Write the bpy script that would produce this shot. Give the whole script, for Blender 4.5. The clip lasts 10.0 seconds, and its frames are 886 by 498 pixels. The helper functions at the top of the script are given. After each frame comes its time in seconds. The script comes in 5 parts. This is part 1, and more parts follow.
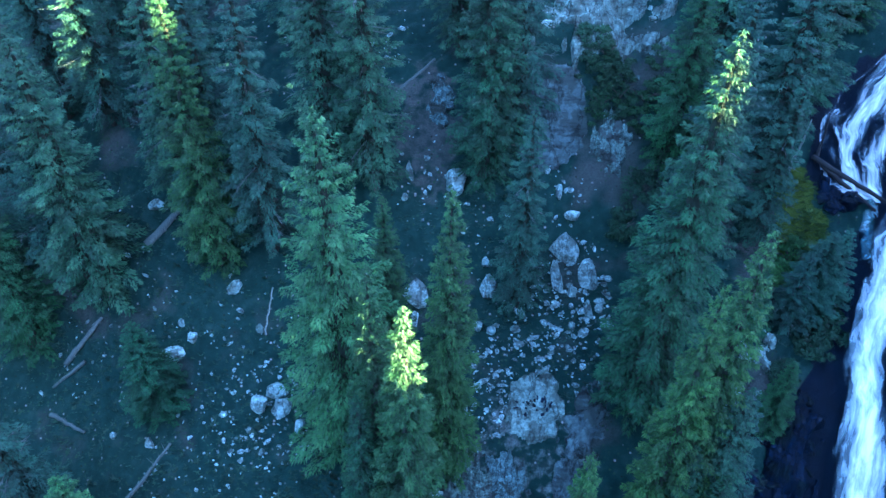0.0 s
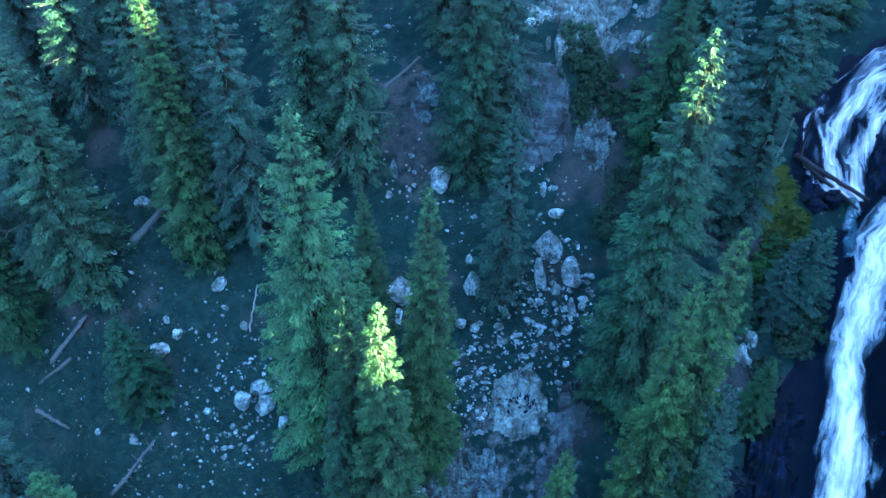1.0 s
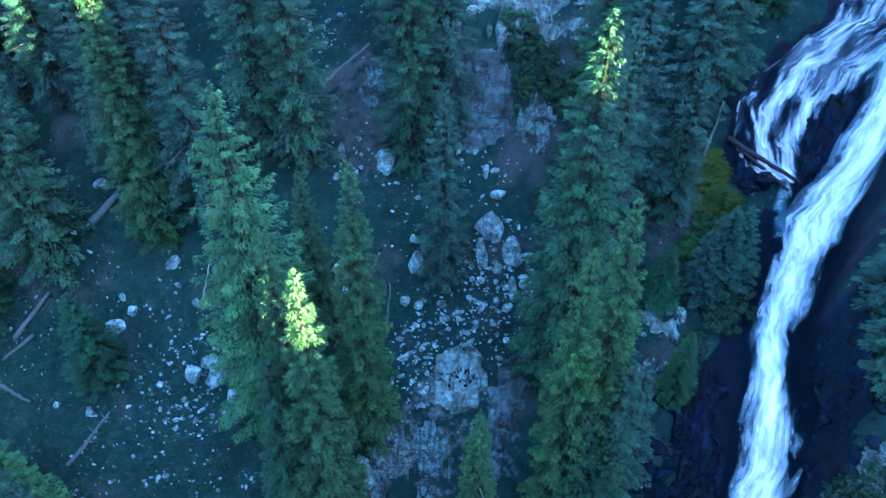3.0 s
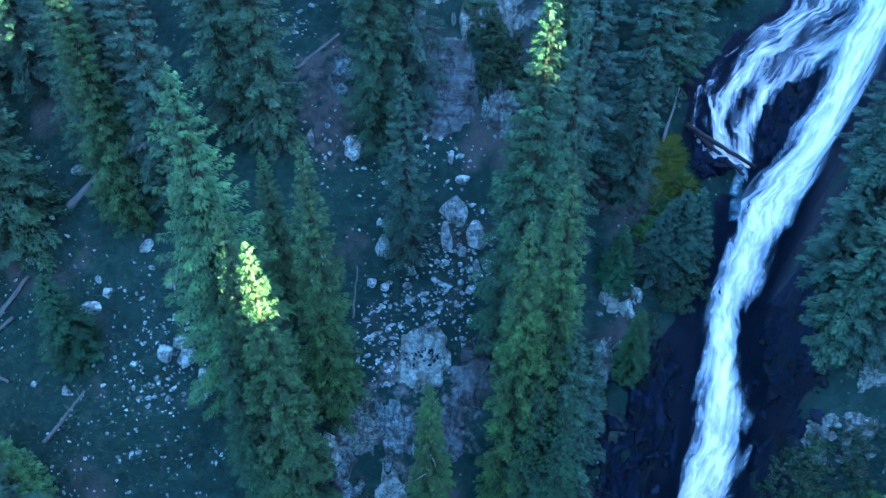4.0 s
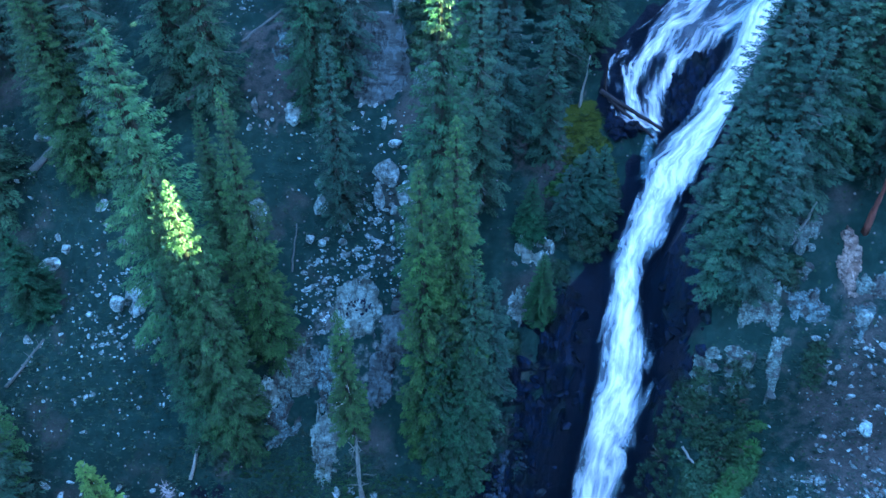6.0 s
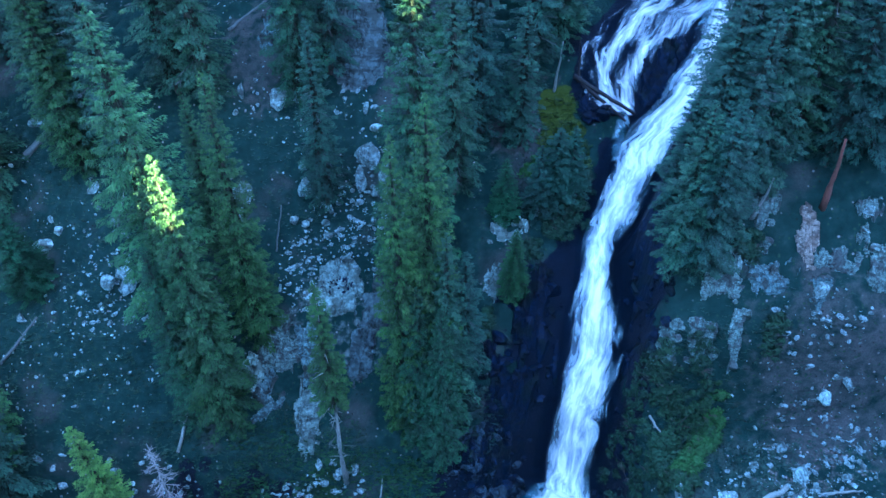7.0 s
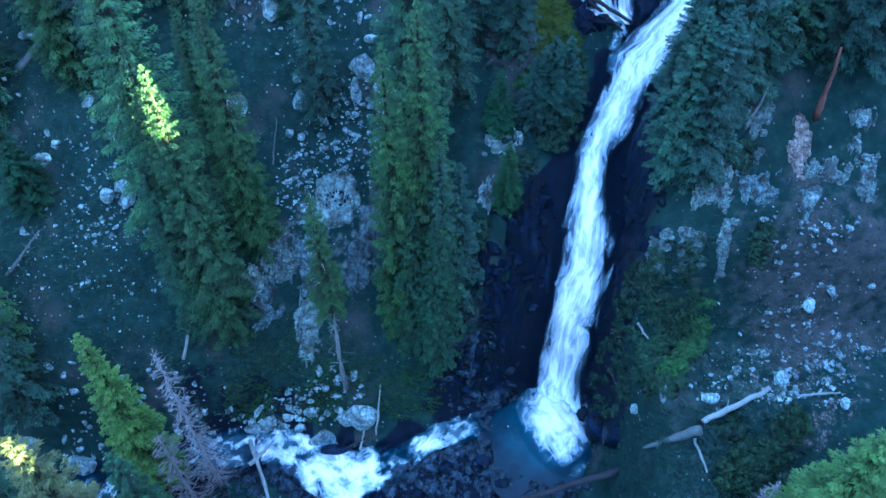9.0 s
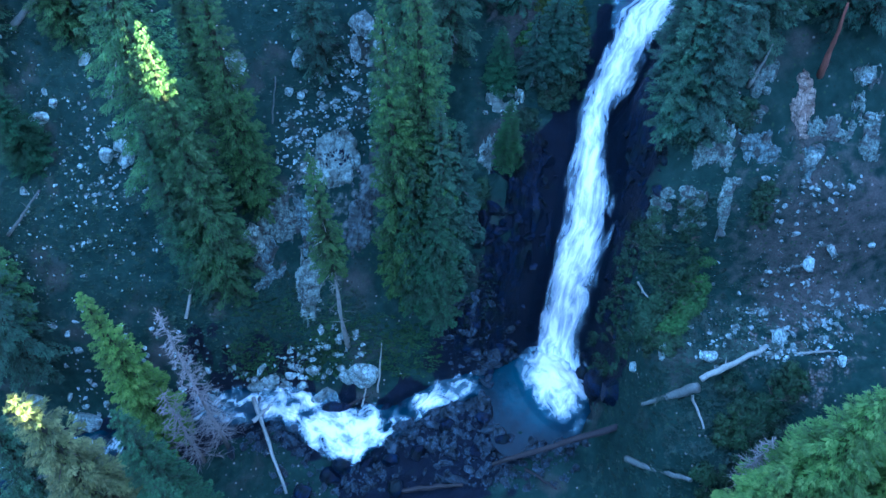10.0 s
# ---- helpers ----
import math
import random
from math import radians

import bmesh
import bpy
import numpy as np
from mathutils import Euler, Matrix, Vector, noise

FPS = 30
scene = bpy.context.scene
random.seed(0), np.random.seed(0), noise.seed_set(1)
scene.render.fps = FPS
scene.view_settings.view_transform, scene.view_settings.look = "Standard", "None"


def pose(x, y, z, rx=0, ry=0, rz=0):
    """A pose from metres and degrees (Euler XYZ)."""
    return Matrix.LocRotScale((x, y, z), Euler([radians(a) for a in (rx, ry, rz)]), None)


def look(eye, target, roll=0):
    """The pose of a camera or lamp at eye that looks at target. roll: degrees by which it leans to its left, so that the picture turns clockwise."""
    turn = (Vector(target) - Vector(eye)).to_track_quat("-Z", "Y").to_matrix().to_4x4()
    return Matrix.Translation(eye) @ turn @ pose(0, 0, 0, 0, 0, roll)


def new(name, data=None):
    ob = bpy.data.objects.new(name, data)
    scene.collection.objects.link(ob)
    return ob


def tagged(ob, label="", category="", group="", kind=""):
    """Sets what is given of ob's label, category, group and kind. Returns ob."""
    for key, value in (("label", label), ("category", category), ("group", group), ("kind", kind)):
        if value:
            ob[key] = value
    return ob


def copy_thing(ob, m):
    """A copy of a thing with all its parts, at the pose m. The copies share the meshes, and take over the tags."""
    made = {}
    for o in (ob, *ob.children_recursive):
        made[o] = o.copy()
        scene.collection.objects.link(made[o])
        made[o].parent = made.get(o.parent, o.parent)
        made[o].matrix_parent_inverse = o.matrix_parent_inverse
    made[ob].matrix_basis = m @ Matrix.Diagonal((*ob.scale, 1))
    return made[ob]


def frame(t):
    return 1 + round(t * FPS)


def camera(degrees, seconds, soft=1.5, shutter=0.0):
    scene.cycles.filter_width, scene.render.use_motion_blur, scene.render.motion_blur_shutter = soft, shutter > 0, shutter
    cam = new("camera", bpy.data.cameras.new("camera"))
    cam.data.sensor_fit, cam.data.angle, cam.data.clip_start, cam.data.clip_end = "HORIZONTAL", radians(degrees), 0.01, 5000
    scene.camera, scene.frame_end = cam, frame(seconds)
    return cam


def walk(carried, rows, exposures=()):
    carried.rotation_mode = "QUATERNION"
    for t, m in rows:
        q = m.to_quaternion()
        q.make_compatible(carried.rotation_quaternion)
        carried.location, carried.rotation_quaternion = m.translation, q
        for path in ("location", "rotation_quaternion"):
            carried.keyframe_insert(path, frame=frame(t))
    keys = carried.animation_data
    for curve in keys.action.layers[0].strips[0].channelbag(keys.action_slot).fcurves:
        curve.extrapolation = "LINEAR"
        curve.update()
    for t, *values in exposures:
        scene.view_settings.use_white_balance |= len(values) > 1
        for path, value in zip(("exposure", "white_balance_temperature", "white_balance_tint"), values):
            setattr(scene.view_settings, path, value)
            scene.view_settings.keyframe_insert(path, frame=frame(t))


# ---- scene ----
cam = camera(61.6, 10.0, soft=1.5, shutter=0.5)
METRES, EYE, TILT, LEAN, TURN = 24.0, 60.0, -41.0, 0.0, 0.0
ROWS = [
    (0.0, 0.0, 0.0, 0.0, 0.0, 0.0, -0.0),
    (0.5, 0.0211, -0.0017, -0.0015, 0.01, -0.04, -0.06),
    (1.0, 0.0538, -0.006, -0.0041, 0.06, -0.09, -0.11),
    (1.5, 0.0942, -0.0173, -0.0122, 0.13, -0.11, -0.16),
    (2.0, 0.1417, -0.0349, -0.0254, 0.23, -0.14, -0.18),
    (2.5, 0.1942, -0.0595, -0.0449, 0.32, -0.13, -0.21),
    (4.0, 0.3813, -0.153, -0.1272, 0.71, -0.05, -0.26),
    (4.5, 0.4505, -0.1922, -0.1607, 0.83, -0.02, -0.29),
    (5.0, 0.5219, -0.2354, -0.1991, 0.95, 0.07, -0.32),
    (5.5, 0.5875, -0.2855, -0.2412, 1.0, 0.13, -0.3),
    (7.0, 0.7267, -0.4288, -0.3662, 1.11, 0.28, -0.2),
    (7.5, 0.745, -0.4494, -0.3803, 1.13, -1.23, -0.15),
    (8.0, 0.7463, -0.4579, -0.3861, 1.12, -2.75, -0.06),
    (8.5, 0.7502, -0.4621, -0.3898, 1.19, -4.32, -0.06),
    (9.0, 0.7503, -0.4648, -0.3927, 1.22, -5.88, -0.07),
    (9.5, 0.7499, -0.4664, -0.3947, 1.23, -7.41, -0.05),
    (10.0, 0.7496, -0.4675, -0.3971, 1.25, -8.9, -0.03),
]
EXPOSURES = [(0.0, 5.92, 4670, 23)]
walk(cam, [(t, pose(0, 0, EYE, TILT, LEAN, TURN) @ pose(METRES * x, METRES * y, METRES * z, 90 + pitch, roll, yaw)) for t, x, y, z, yaw, pitch, roll in ROWS], EXPOSURES)

# ---- light ----
SUN_AZ = (0.900, -0.436)      # horizontal way towards the sun
SUN_EL = 10.0
world = bpy.data.worlds.new("sky")
world.use_nodes = True
scene.world = world
wn = world.node_tree
sky = wn.nodes.new("ShaderNodeTexSky")
sky.sky_type, sky.sun_disc = "NISHITA", False
sky.sun_elevation = radians(SUN_EL)
sky.sun_rotation = math.atan2(SUN_AZ[0], SUN_AZ[1])
wn.nodes["Background"].inputs["Strength"].default_value = 0.06
wn.links.new(sky.outputs["Color"], wn.nodes["Background"].inputs["Color"])
sun_data = bpy.data.lights.new("sun", "SUN")
sun_data.energy, sun_data.angle, sun_data.color = 5.0, radians(0.5), (1.0, 0.85, 0.25)
sun = new("sun", sun_data)
ce = math.cos(radians(SUN_EL))
to_sun = Vector((SUN_AZ[0] * ce, SUN_AZ[1] * ce, math.sin(radians(SUN_EL))))
sun.matrix_world = look((0, 0, 120), Vector((0, 0, 120)) - to_sun)


# ---- materials ----
def material(name):
    m = bpy.data.materials.new(name)
    m.use_nodes = True
    nt = m.node_tree
    return m, nt, nt.nodes["Principled BSDF"], nt.nodes["Material Output"]


def node(nt, kind, **sockets):
    n = nt.nodes.new(kind)
    for k, v in sockets.items():
        n.inputs[k.replace("_", " ")].default_value = v
    return n


def noise_node(nt, scale, detail=5.0, vector=None, rough=0.55):
    n = node(nt, "ShaderNodeTexNoise", Scale=scale, Detail=detail, Roughness=rough)
    if vector is not None:
        nt.links.new(vector, n.inputs["Vector"])
    return n


def ramp(nt, fac, stops):
    r = nt.nodes.new("ShaderNodeValToRGB")
    els = r.color_ramp.elements
    while len(els) < len(stops):
        els.new(0.5)
    for e, (p, c) in zip(els, stops):
        e.position, e.color = p, (*c, 1.0)
    nt.links.new(fac, r.inputs["Fac"])
    return r.outputs["Color"]


def grey(v):
    return (v, v, v)


def mix(nt, fac, a, b, how="MIX"):
    n = nt.nodes.new("ShaderNodeMix")
    n.data_type, n.blend_type = "RGBA", how
    for sock, v in ((n.inputs[0], fac), (n.inputs[6], a), (n.inputs[7], b)):
        if isinstance(v, (int, float)):
            sock.default_value = v
        elif isinstance(v, tuple):
            sock.default_value = (*v, 1.0)
        else:
            nt.links.new(v, sock)
    return n.outputs[2]


def bump(nt, bsdf, height, strength, distance):
    b = node(nt, "ShaderNodeBump", Strength=strength, Distance=distance)
    nt.links.new(height, b.inputs["Height"])
    nt.links.new(b.outputs["Normal"], bsdf.inputs["Normal"])


def place_vector(nt):
    return nt.nodes.new("ShaderNodeNewGeometry").outputs["Position"]


def rock_material(name, dark, light, rough=0.85, stain=(0.066, 0.082, 0.078), scale=1.0):
    """Weathered stone: mottled grain, slanting beds, dark seams and stains."""
    m, nt, b, _ = material(name)
    v = place_vector(nt)
    big, fine = noise_node(nt, 0.7 * scale, 6, v, 0.62), noise_node(nt, 6.0 * scale, 8, v, 0.72)
    base = ramp(nt, fine.outputs["Fac"], ((0.36, dark), (0.60, light)))
    chips = node(nt, "ShaderNodeTexVoronoi", Scale=3.4 * scale)
    nt.links.new(mix(nt, 0.5, v, noise_node(nt, 3.0, 4, v).outputs["Color"], "ADD"), chips.inputs["Vector"])
    each = nt.nodes.new("ShaderNodeSeparateColor")
    nt.links.new(chips.outputs["Color"], each.inputs[0])
    base = mix(nt, 0.7, base, ramp(nt, each.outputs[0], ((0.05, grey(0.5)), (0.5, grey(0.9)), (0.95, grey(1.35)))), "MULTIPLY")
    stained = mix(nt, ramp(nt, big.outputs["Fac"], ((0.52, grey(0)), (0.57, grey(0.9)))), base, stain)
    rnd = nt.nodes.new("ShaderNodeObjectInfo").outputs["Random"]
    isle = nt.nodes.new("ShaderNodeNewGeometry").outputs["Random Per Island"]
    tone = mix(nt, 1.0, ramp(nt, rnd, ((0.0, grey(0.75)), (1.0, grey(1.0)))), ramp(nt, isle, ((0.0, grey(0.68)), (1.0, grey(1.12)))), "MULTIPLY")
    whole = mix(nt, 1.0, stained, tone, "MULTIPLY")
    turned = node(nt, "ShaderNodeMapping", Rotation=(0.6, 0.35, 0.5), Scale=(0.5, 0.9, 3.2))
    nt.links.new(v, turned.inputs["Vector"])
    strata = noise_node(nt, 1.0 * scale, 6, turned.outputs["Vector"], 0.68)
    whole = mix(nt, 0.9, whole, ramp(nt, strata.outputs["Fac"], ((0.36, grey(0.35)), (0.48, grey(0.95)), (0.62, grey(1.15)))), "MULTIPLY")
    steep = node(nt, "ShaderNodeMapping", Rotation=(0.3, -0.5, 0.9), Scale=(1.6, 0.6, 0.7))
    nt.links.new(v, steep.inputs["Vector"])
    seam = noise_node(nt, 0.8 * scale, 4, steep.outputs["Vector"], 0.6)
    crack = ramp(nt, seam.outputs["Fac"], ((0.47, grey(1)), (0.495, grey(0.25)), (0.505, grey(0.25)), (0.53, grey(1))))
    nt.links.new(mix(nt, 0.75, whole, crack, "MULTIPLY"), b.inputs["Base Color"])
    b.inputs["Roughness"].default_value = rough
    b.inputs["Specular IOR Level"].default_value = 0.3 if rough > 0.6 else 0.14
    bump(nt, b, mix(nt, 0.35, mix(nt, 0.5, fine.outputs["Fac"], strata.outputs["Fac"]), crack), 0.9, 0.25)
    return m


def leaf_material(name, dark, mid, light, tip):
    m, nt, b, out = material(name)
    geo, info = nt.nodes.new("ShaderNodeNewGeometry"), nt.nodes.new("ShaderNodeObjectInfo")
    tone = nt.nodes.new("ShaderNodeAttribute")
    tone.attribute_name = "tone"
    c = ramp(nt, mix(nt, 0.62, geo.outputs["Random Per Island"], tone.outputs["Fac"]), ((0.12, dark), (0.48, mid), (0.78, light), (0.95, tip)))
    big = noise_node(nt, 0.35, 3, geo.outputs["Position"])
    c = mix(nt, 1.0, c, ramp(nt, big.outputs["Fac"], ((0.3, grey(0.65)), (0.7, grey(1.25)))), "MULTIPLY")
    c = mix(nt, 1.0, c, ramp(nt, info.outputs["Random"], ((0.0, (0.8, 0.85, 0.95)), (0.5, (1, 1, 1)), (1.0, (1.15, 1.1, 0.8)))), "MULTIPLY")
    nt.links.new(c, b.inputs["Base Color"])
    b.inputs["Roughness"].default_value = 0.65
    tr = nt.nodes.new("ShaderNodeBsdfTranslucent")
    nt.links.new(c, tr.inputs["Color"])
    mx = node(nt, "ShaderNodeMixShader", Fac=0.3)
    nt.links.new(b.outputs[0], mx.inputs[1])
    nt.links.new(tr.outputs[0], mx.inputs[2])
    nt.links.new(mx.outputs[0], out.inputs["Surface"])
    return m


def wood_material(name, dark, light):
    m, nt, b, _ = material(name)
    tc = nt.nodes.new("ShaderNodeTexCoord")
    mp = node(nt, "ShaderNodeMapping", Scale=(9, 9, 1.2))
    nt.links.new(tc.outputs["Object"], mp.inputs["Vector"])
    n, n2 = noise_node(nt, 1.5, 6, mp.outputs["Vector"], 0.65), noise_node(nt, 0.8, 3, tc.outputs["Object"])
    c = ramp(nt, n.outputs["Fac"], ((0.3, dark), (0.7, light)))
    c = mix(nt, ramp(nt, n2.outputs["Fac"], ((0.45, grey(0)), (0.7, grey(0.6)))), c, dark)
    nt.links.new(c, b.inputs["Base Color"])
    b.inputs["Roughness"].default_value = 0.9
    bump(nt, b, n.outputs["Fac"], 0.6, 0.05)
    return m


def ground_material():
    m, nt, b, _ = material("mountain_soil_and_turf")
    v = place_vector(nt)
    big, mid, fine = noise_node(nt, 0.16, 5, v), noise_node(nt, 1.1, 6, v), noise_node(nt, 9.0, 6, v, 0.7)
    grass = ramp(nt, mid.outputs["Fac"], ((0.3, (0.008, 0.026, 0.021)), (0.55, (0.014, 0.040, 0.032)), (0.75, (0.027, 0.056, 0.047))))
    soil = ramp(nt, fine.outputs["Fac"], ((0.3, (0.036, 0.038, 0.036)), (0.7, (0.108, 0.112, 0.106))))
    def attr(name):
        a = nt.nodes.new("ShaderNodeAttribute")
        a.attribute_name = name
        return a.outputs["Fac"]
    def edge(fac, lo, hi):
        s = node(nt, "ShaderNodeMath")
        s.operation = "ADD"
        nt.links.new(fac, s.inputs[0])
        nt.links.new(mid.outputs["Fac"], s.inputs[1])
        return ramp(nt, s.outputs[0], ((lo, grey(0)), (hi, grey(1))))
    c = mix(nt, ramp(nt, big.outputs["Fac"], ((0.55, grey(0)), (0.68, grey(0.7)))), grass, soil)
    c = mix(nt, edge(attr("soil"), 0.7, 1.25), c, soil)
    gravel = node(nt, "ShaderNodeTexVoronoi", Scale=4.5)
    nt.links.new(v, gravel.inputs["Vector"])
    pebbles = mix(nt, 1.0, ramp(nt, gravel.outputs["Distance"], ((0.1, (0.34, 0.32, 0.3)), (0.55, (0.12, 0.11, 0.1)), (0.75, (0.03, 0.03, 0.02)))), ramp(nt, fine.outputs["Fac"], ((0.3, grey(0.6)), (0.7, grey(1.1)))), "MULTIPLY")
    c = mix(nt, edge(attr("scree"), 0.8, 1.0), c, pebbles)
    for grain, most, shade in ((1.9, 0.10, (0.26, 0.26, 0.25)), (2.3, 0.10, (0.014, 0.018, 0.012)), (3.1, 0.24, (0.030, 0.062, 0.034))):
        speck = node(nt, "ShaderNodeTexVoronoi", Scale=grain)
        nt.links.new(v, speck.inputs["Vector"])
        sep = nt.nodes.new("ShaderNodeSeparateColor")
        nt.links.new(speck.outputs["Color"], sep.inputs[0])
        some = ramp(nt, mix(nt, 0.45, sep.outputs[0], mid.outputs["Fac"]), ((0.64, grey(0)), (0.72, grey(1))))
        near = ramp(nt, speck.outputs["Distance"], ((most, grey(1)), (most + 0.14, grey(0))))
        c = mix(nt, mix(nt, 1.0, some, near, "MULTIPLY"), c, shade)
    rock = ramp(nt, fine.outputs["Fac"], ((0.3, (0.055, 0.070, 0.068)), (0.7, (0.19, 0.235, 0.22))))
    turned = node(nt, "ShaderNodeMapping", Rotation=(0.7, 0.25, 0.5), Scale=(1.6, 0.5, 1.2))
    nt.links.new(v, turned.inputs["Vector"])
    strata = noise_node(nt, 1.1, 6, turned.outputs["Vector"], 0.7)
    rock = mix(nt, 0.95, rock, ramp(nt, strata.outputs["Fac"], ((0.36, grey(0.18)), (0.47, grey(0.8)), (0.62, grey(1.2)))), "MULTIPLY")
    c = mix(nt, edge(attr("rock"), 0.85, 1.0), c, rock)
    wet = edge(attr("wet"), 0.85, 1.05)
    wetc = ramp(nt, mid.outputs["Fac"], ((0.35, (0.002, 0.005, 0.011)), (0.62, (0.004, 0.009, 0.019)), (0.76, (0.008, 0.018, 0.017))))
    c = mix(nt, wet, c, wetc)
    moss = ramp(nt, fine.outputs["Fac"], ((0.3, (0.025, 0.05, 0.010)), (0.7, (0.075, 0.10, 0.014))))
    c = mix(nt, edge(attr("moss"), 0.85, 1.0), c, moss)
    nt.links.new(c, b.inputs["Base Color"])
    nt.links.new(ramp(nt, wet, ((0.0, grey(0.95)), (1.0, grey(0.6)))), b.inputs["Roughness"])
    b.inputs["Specular IOR Level"].default_value = 0.14
    bump(nt, b, mix(nt, 0.5, mid.outputs["Fac"], fine.outputs["Fac"]), 1.0, 0.4)
    return m


def foam_material(name, cover, stretch, soft=0.2, blue=(0.26, 0.34, 0.40), gate=0.25, wild=0.5, white=0.92):
    """Falling or broken water: white clots and threads along the flow, clear between them."""
    m, nt, b, out = material(name)
    uv = nt.nodes.new("ShaderNodeUVMap").outputs["UV"]
    mp = node(nt, "ShaderNodeMapping", Scale=(stretch[0], stretch[1], 1))
    nt.links.new(uv, mp.inputs["Vector"])
    n = noise_node(nt, 1.0, 9, mp.outputs["Vector"], 0.66)
    n.inputs["Distortion"].default_value = wild
    mp2 = node(nt, "ShaderNodeMapping", Scale=(stretch[0] * 0.35, stretch[1] * 0.6, 1), Location=(3.1, 7.7, 0))
    nt.links.new(uv, mp2.inputs["Vector"])
    n2 = noise_node(nt, 1.0, 4, mp2.outputs["Vector"])
    n2.inputs["Distortion"].default_value = wild
    a = nt.nodes.new("ShaderNodeAttribute")
    a.attribute_name = "thin"
    s = node(nt, "ShaderNodeMath")
    s.operation = "SUBTRACT"
    nt.links.new(mix(nt, gate, n.outputs["Fac"], n2.outputs["Fac"]), s.inputs[0])
    nt.links.new(a.outputs["Fac"], s.inputs[1])
    dens = ramp(nt, s.outputs[0], ((cover, grey(0)), (cover + soft * 0.4, grey(0.45)), (cover + soft, grey(1))))
    nt.links.new(ramp(nt, s.outputs[0], ((cover, blue), (cover + soft, (white * 0.90, white * 0.92, white * 0.89)), (cover + soft + 0.14, (white, white * 0.99, white * 0.94)))), b.inputs["Base Color"])
    b.inputs["Roughness"].default_value = 0.6
    bump(nt, b, n.outputs["Fac"], 0.35, 0.3)
    clear = nt.nodes.new("ShaderNodeBsdfTransparent")
    clear.inputs["Color"].default_value = (0.78, 0.85, 0.88, 1)
    mx = nt.nodes.new("ShaderNodeMixShader")
    nt.links.new(dens, mx.inputs[0])
    nt.links.new(clear.outputs[0], mx.inputs[1])
    nt.links.new(b.outputs[0], mx.inputs[2])
    nt.links.new(mx.outputs[0], out.inputs["Surface"])
    return m


def pool_material():
    """Clear dark water, blue-green where the fall drives air into it."""
    m, nt, b, _ = material("pool_water")
    v = place_vector(nt)
    n, big = noise_node(nt, 2.2, 5, v), noise_node(nt, 0.6, 4, v)
    a = nt.nodes.new("ShaderNodeAttribute")
    a.attribute_name = "air"
    air = mix(nt, 0.35, a.outputs["Fac"], big.outputs["Fac"])
    nt.links.new(ramp(nt, air, ((0.15, (0.003, 0.012, 0.018)), (0.42, (0.006, 0.028, 0.040)), (0.80, (0.016, 0.070, 0.090)))), b.inputs["Base Color"])
    b.inputs["Roughness"].default_value = 0.2
    b.inputs["Specular IOR Level"].default_value = 0.16
    bump(nt, b, n.outputs["Fac"], 0.35, 0.12)
    return m


GROUND = ground_material()
ROCK = rock_material("pale_granite", (0.0585, 0.0920, 0.0836), (0.2236, 0.3350, 0.2958), scale=1.5)
SLAB_ROCK = rock_material("smooth_streaked_slab", (0.0602, 0.0900, 0.0891), (0.1084, 0.1584, 0.1591), stain=(0.0482, 0.0684, 0.0636), scale=0.6)
FACE_ROCK = rock_material("pale_smooth_granite", (0.1290, 0.1950, 0.1734), (0.2924, 0.4200, 0.3774), stain=(0.1032, 0.1450, 0.1224), scale=0.8)
ROCK_DARK = rock_material("grey_cliff_rock", (0.0490, 0.0819, 0.0830), (0.1634, 0.2625, 0.2581), stain=(0.0368, 0.0473, 0.0404), scale=1.3)
BOULDER = rock_material("pale_boulder_granite", (0.1634, 0.2450, 0.2346), (0.3612, 0.5100, 0.4794), stain=(0.1376, 0.1900, 0.1734), scale=1.2)
BUFF_ROCK = rock_material("buff_weathered_rock", (0.13, 0.12, 0.10), (0.36, 0.335, 0.275), stain=(0.16, 0.13, 0.10), scale=1.4)
COBBLE = rock_material("wet_grey_cobbles", (0.0110, 0.0200, 0.0294), (0.0605, 0.0975, 0.1260), rough=0.5, stain=(0.0220, 0.0350, 0.0420), scale=2.0)
ROCK_WET = rock_material("wet_black_rock", (0.0009, 0.0033, 0.0097), (0.0053, 0.0169, 0.0433), rough=0.5, stain=(0.0035, 0.0115, 0.0139))
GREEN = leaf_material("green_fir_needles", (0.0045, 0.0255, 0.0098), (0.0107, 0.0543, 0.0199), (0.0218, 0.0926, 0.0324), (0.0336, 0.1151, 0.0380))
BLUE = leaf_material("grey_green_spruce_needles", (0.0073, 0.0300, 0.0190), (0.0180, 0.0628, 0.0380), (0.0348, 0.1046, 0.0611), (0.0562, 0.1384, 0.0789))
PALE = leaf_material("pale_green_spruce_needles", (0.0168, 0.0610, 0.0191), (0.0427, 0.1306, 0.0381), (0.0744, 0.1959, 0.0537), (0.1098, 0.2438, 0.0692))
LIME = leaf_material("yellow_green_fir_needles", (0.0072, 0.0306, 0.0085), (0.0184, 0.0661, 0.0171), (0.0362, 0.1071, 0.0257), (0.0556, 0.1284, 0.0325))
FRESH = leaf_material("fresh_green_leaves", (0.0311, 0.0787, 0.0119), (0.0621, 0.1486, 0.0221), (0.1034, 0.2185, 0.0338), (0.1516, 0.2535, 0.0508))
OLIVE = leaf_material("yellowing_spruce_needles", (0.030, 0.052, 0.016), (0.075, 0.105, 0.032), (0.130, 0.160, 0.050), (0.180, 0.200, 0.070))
# near-black colour puts the crown's inner shade into the twigs
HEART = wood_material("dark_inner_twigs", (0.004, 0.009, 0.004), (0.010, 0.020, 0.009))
BARK = wood_material("grey_brown_bark", (0.03, 0.026, 0.02), (0.11, 0.095, 0.08))
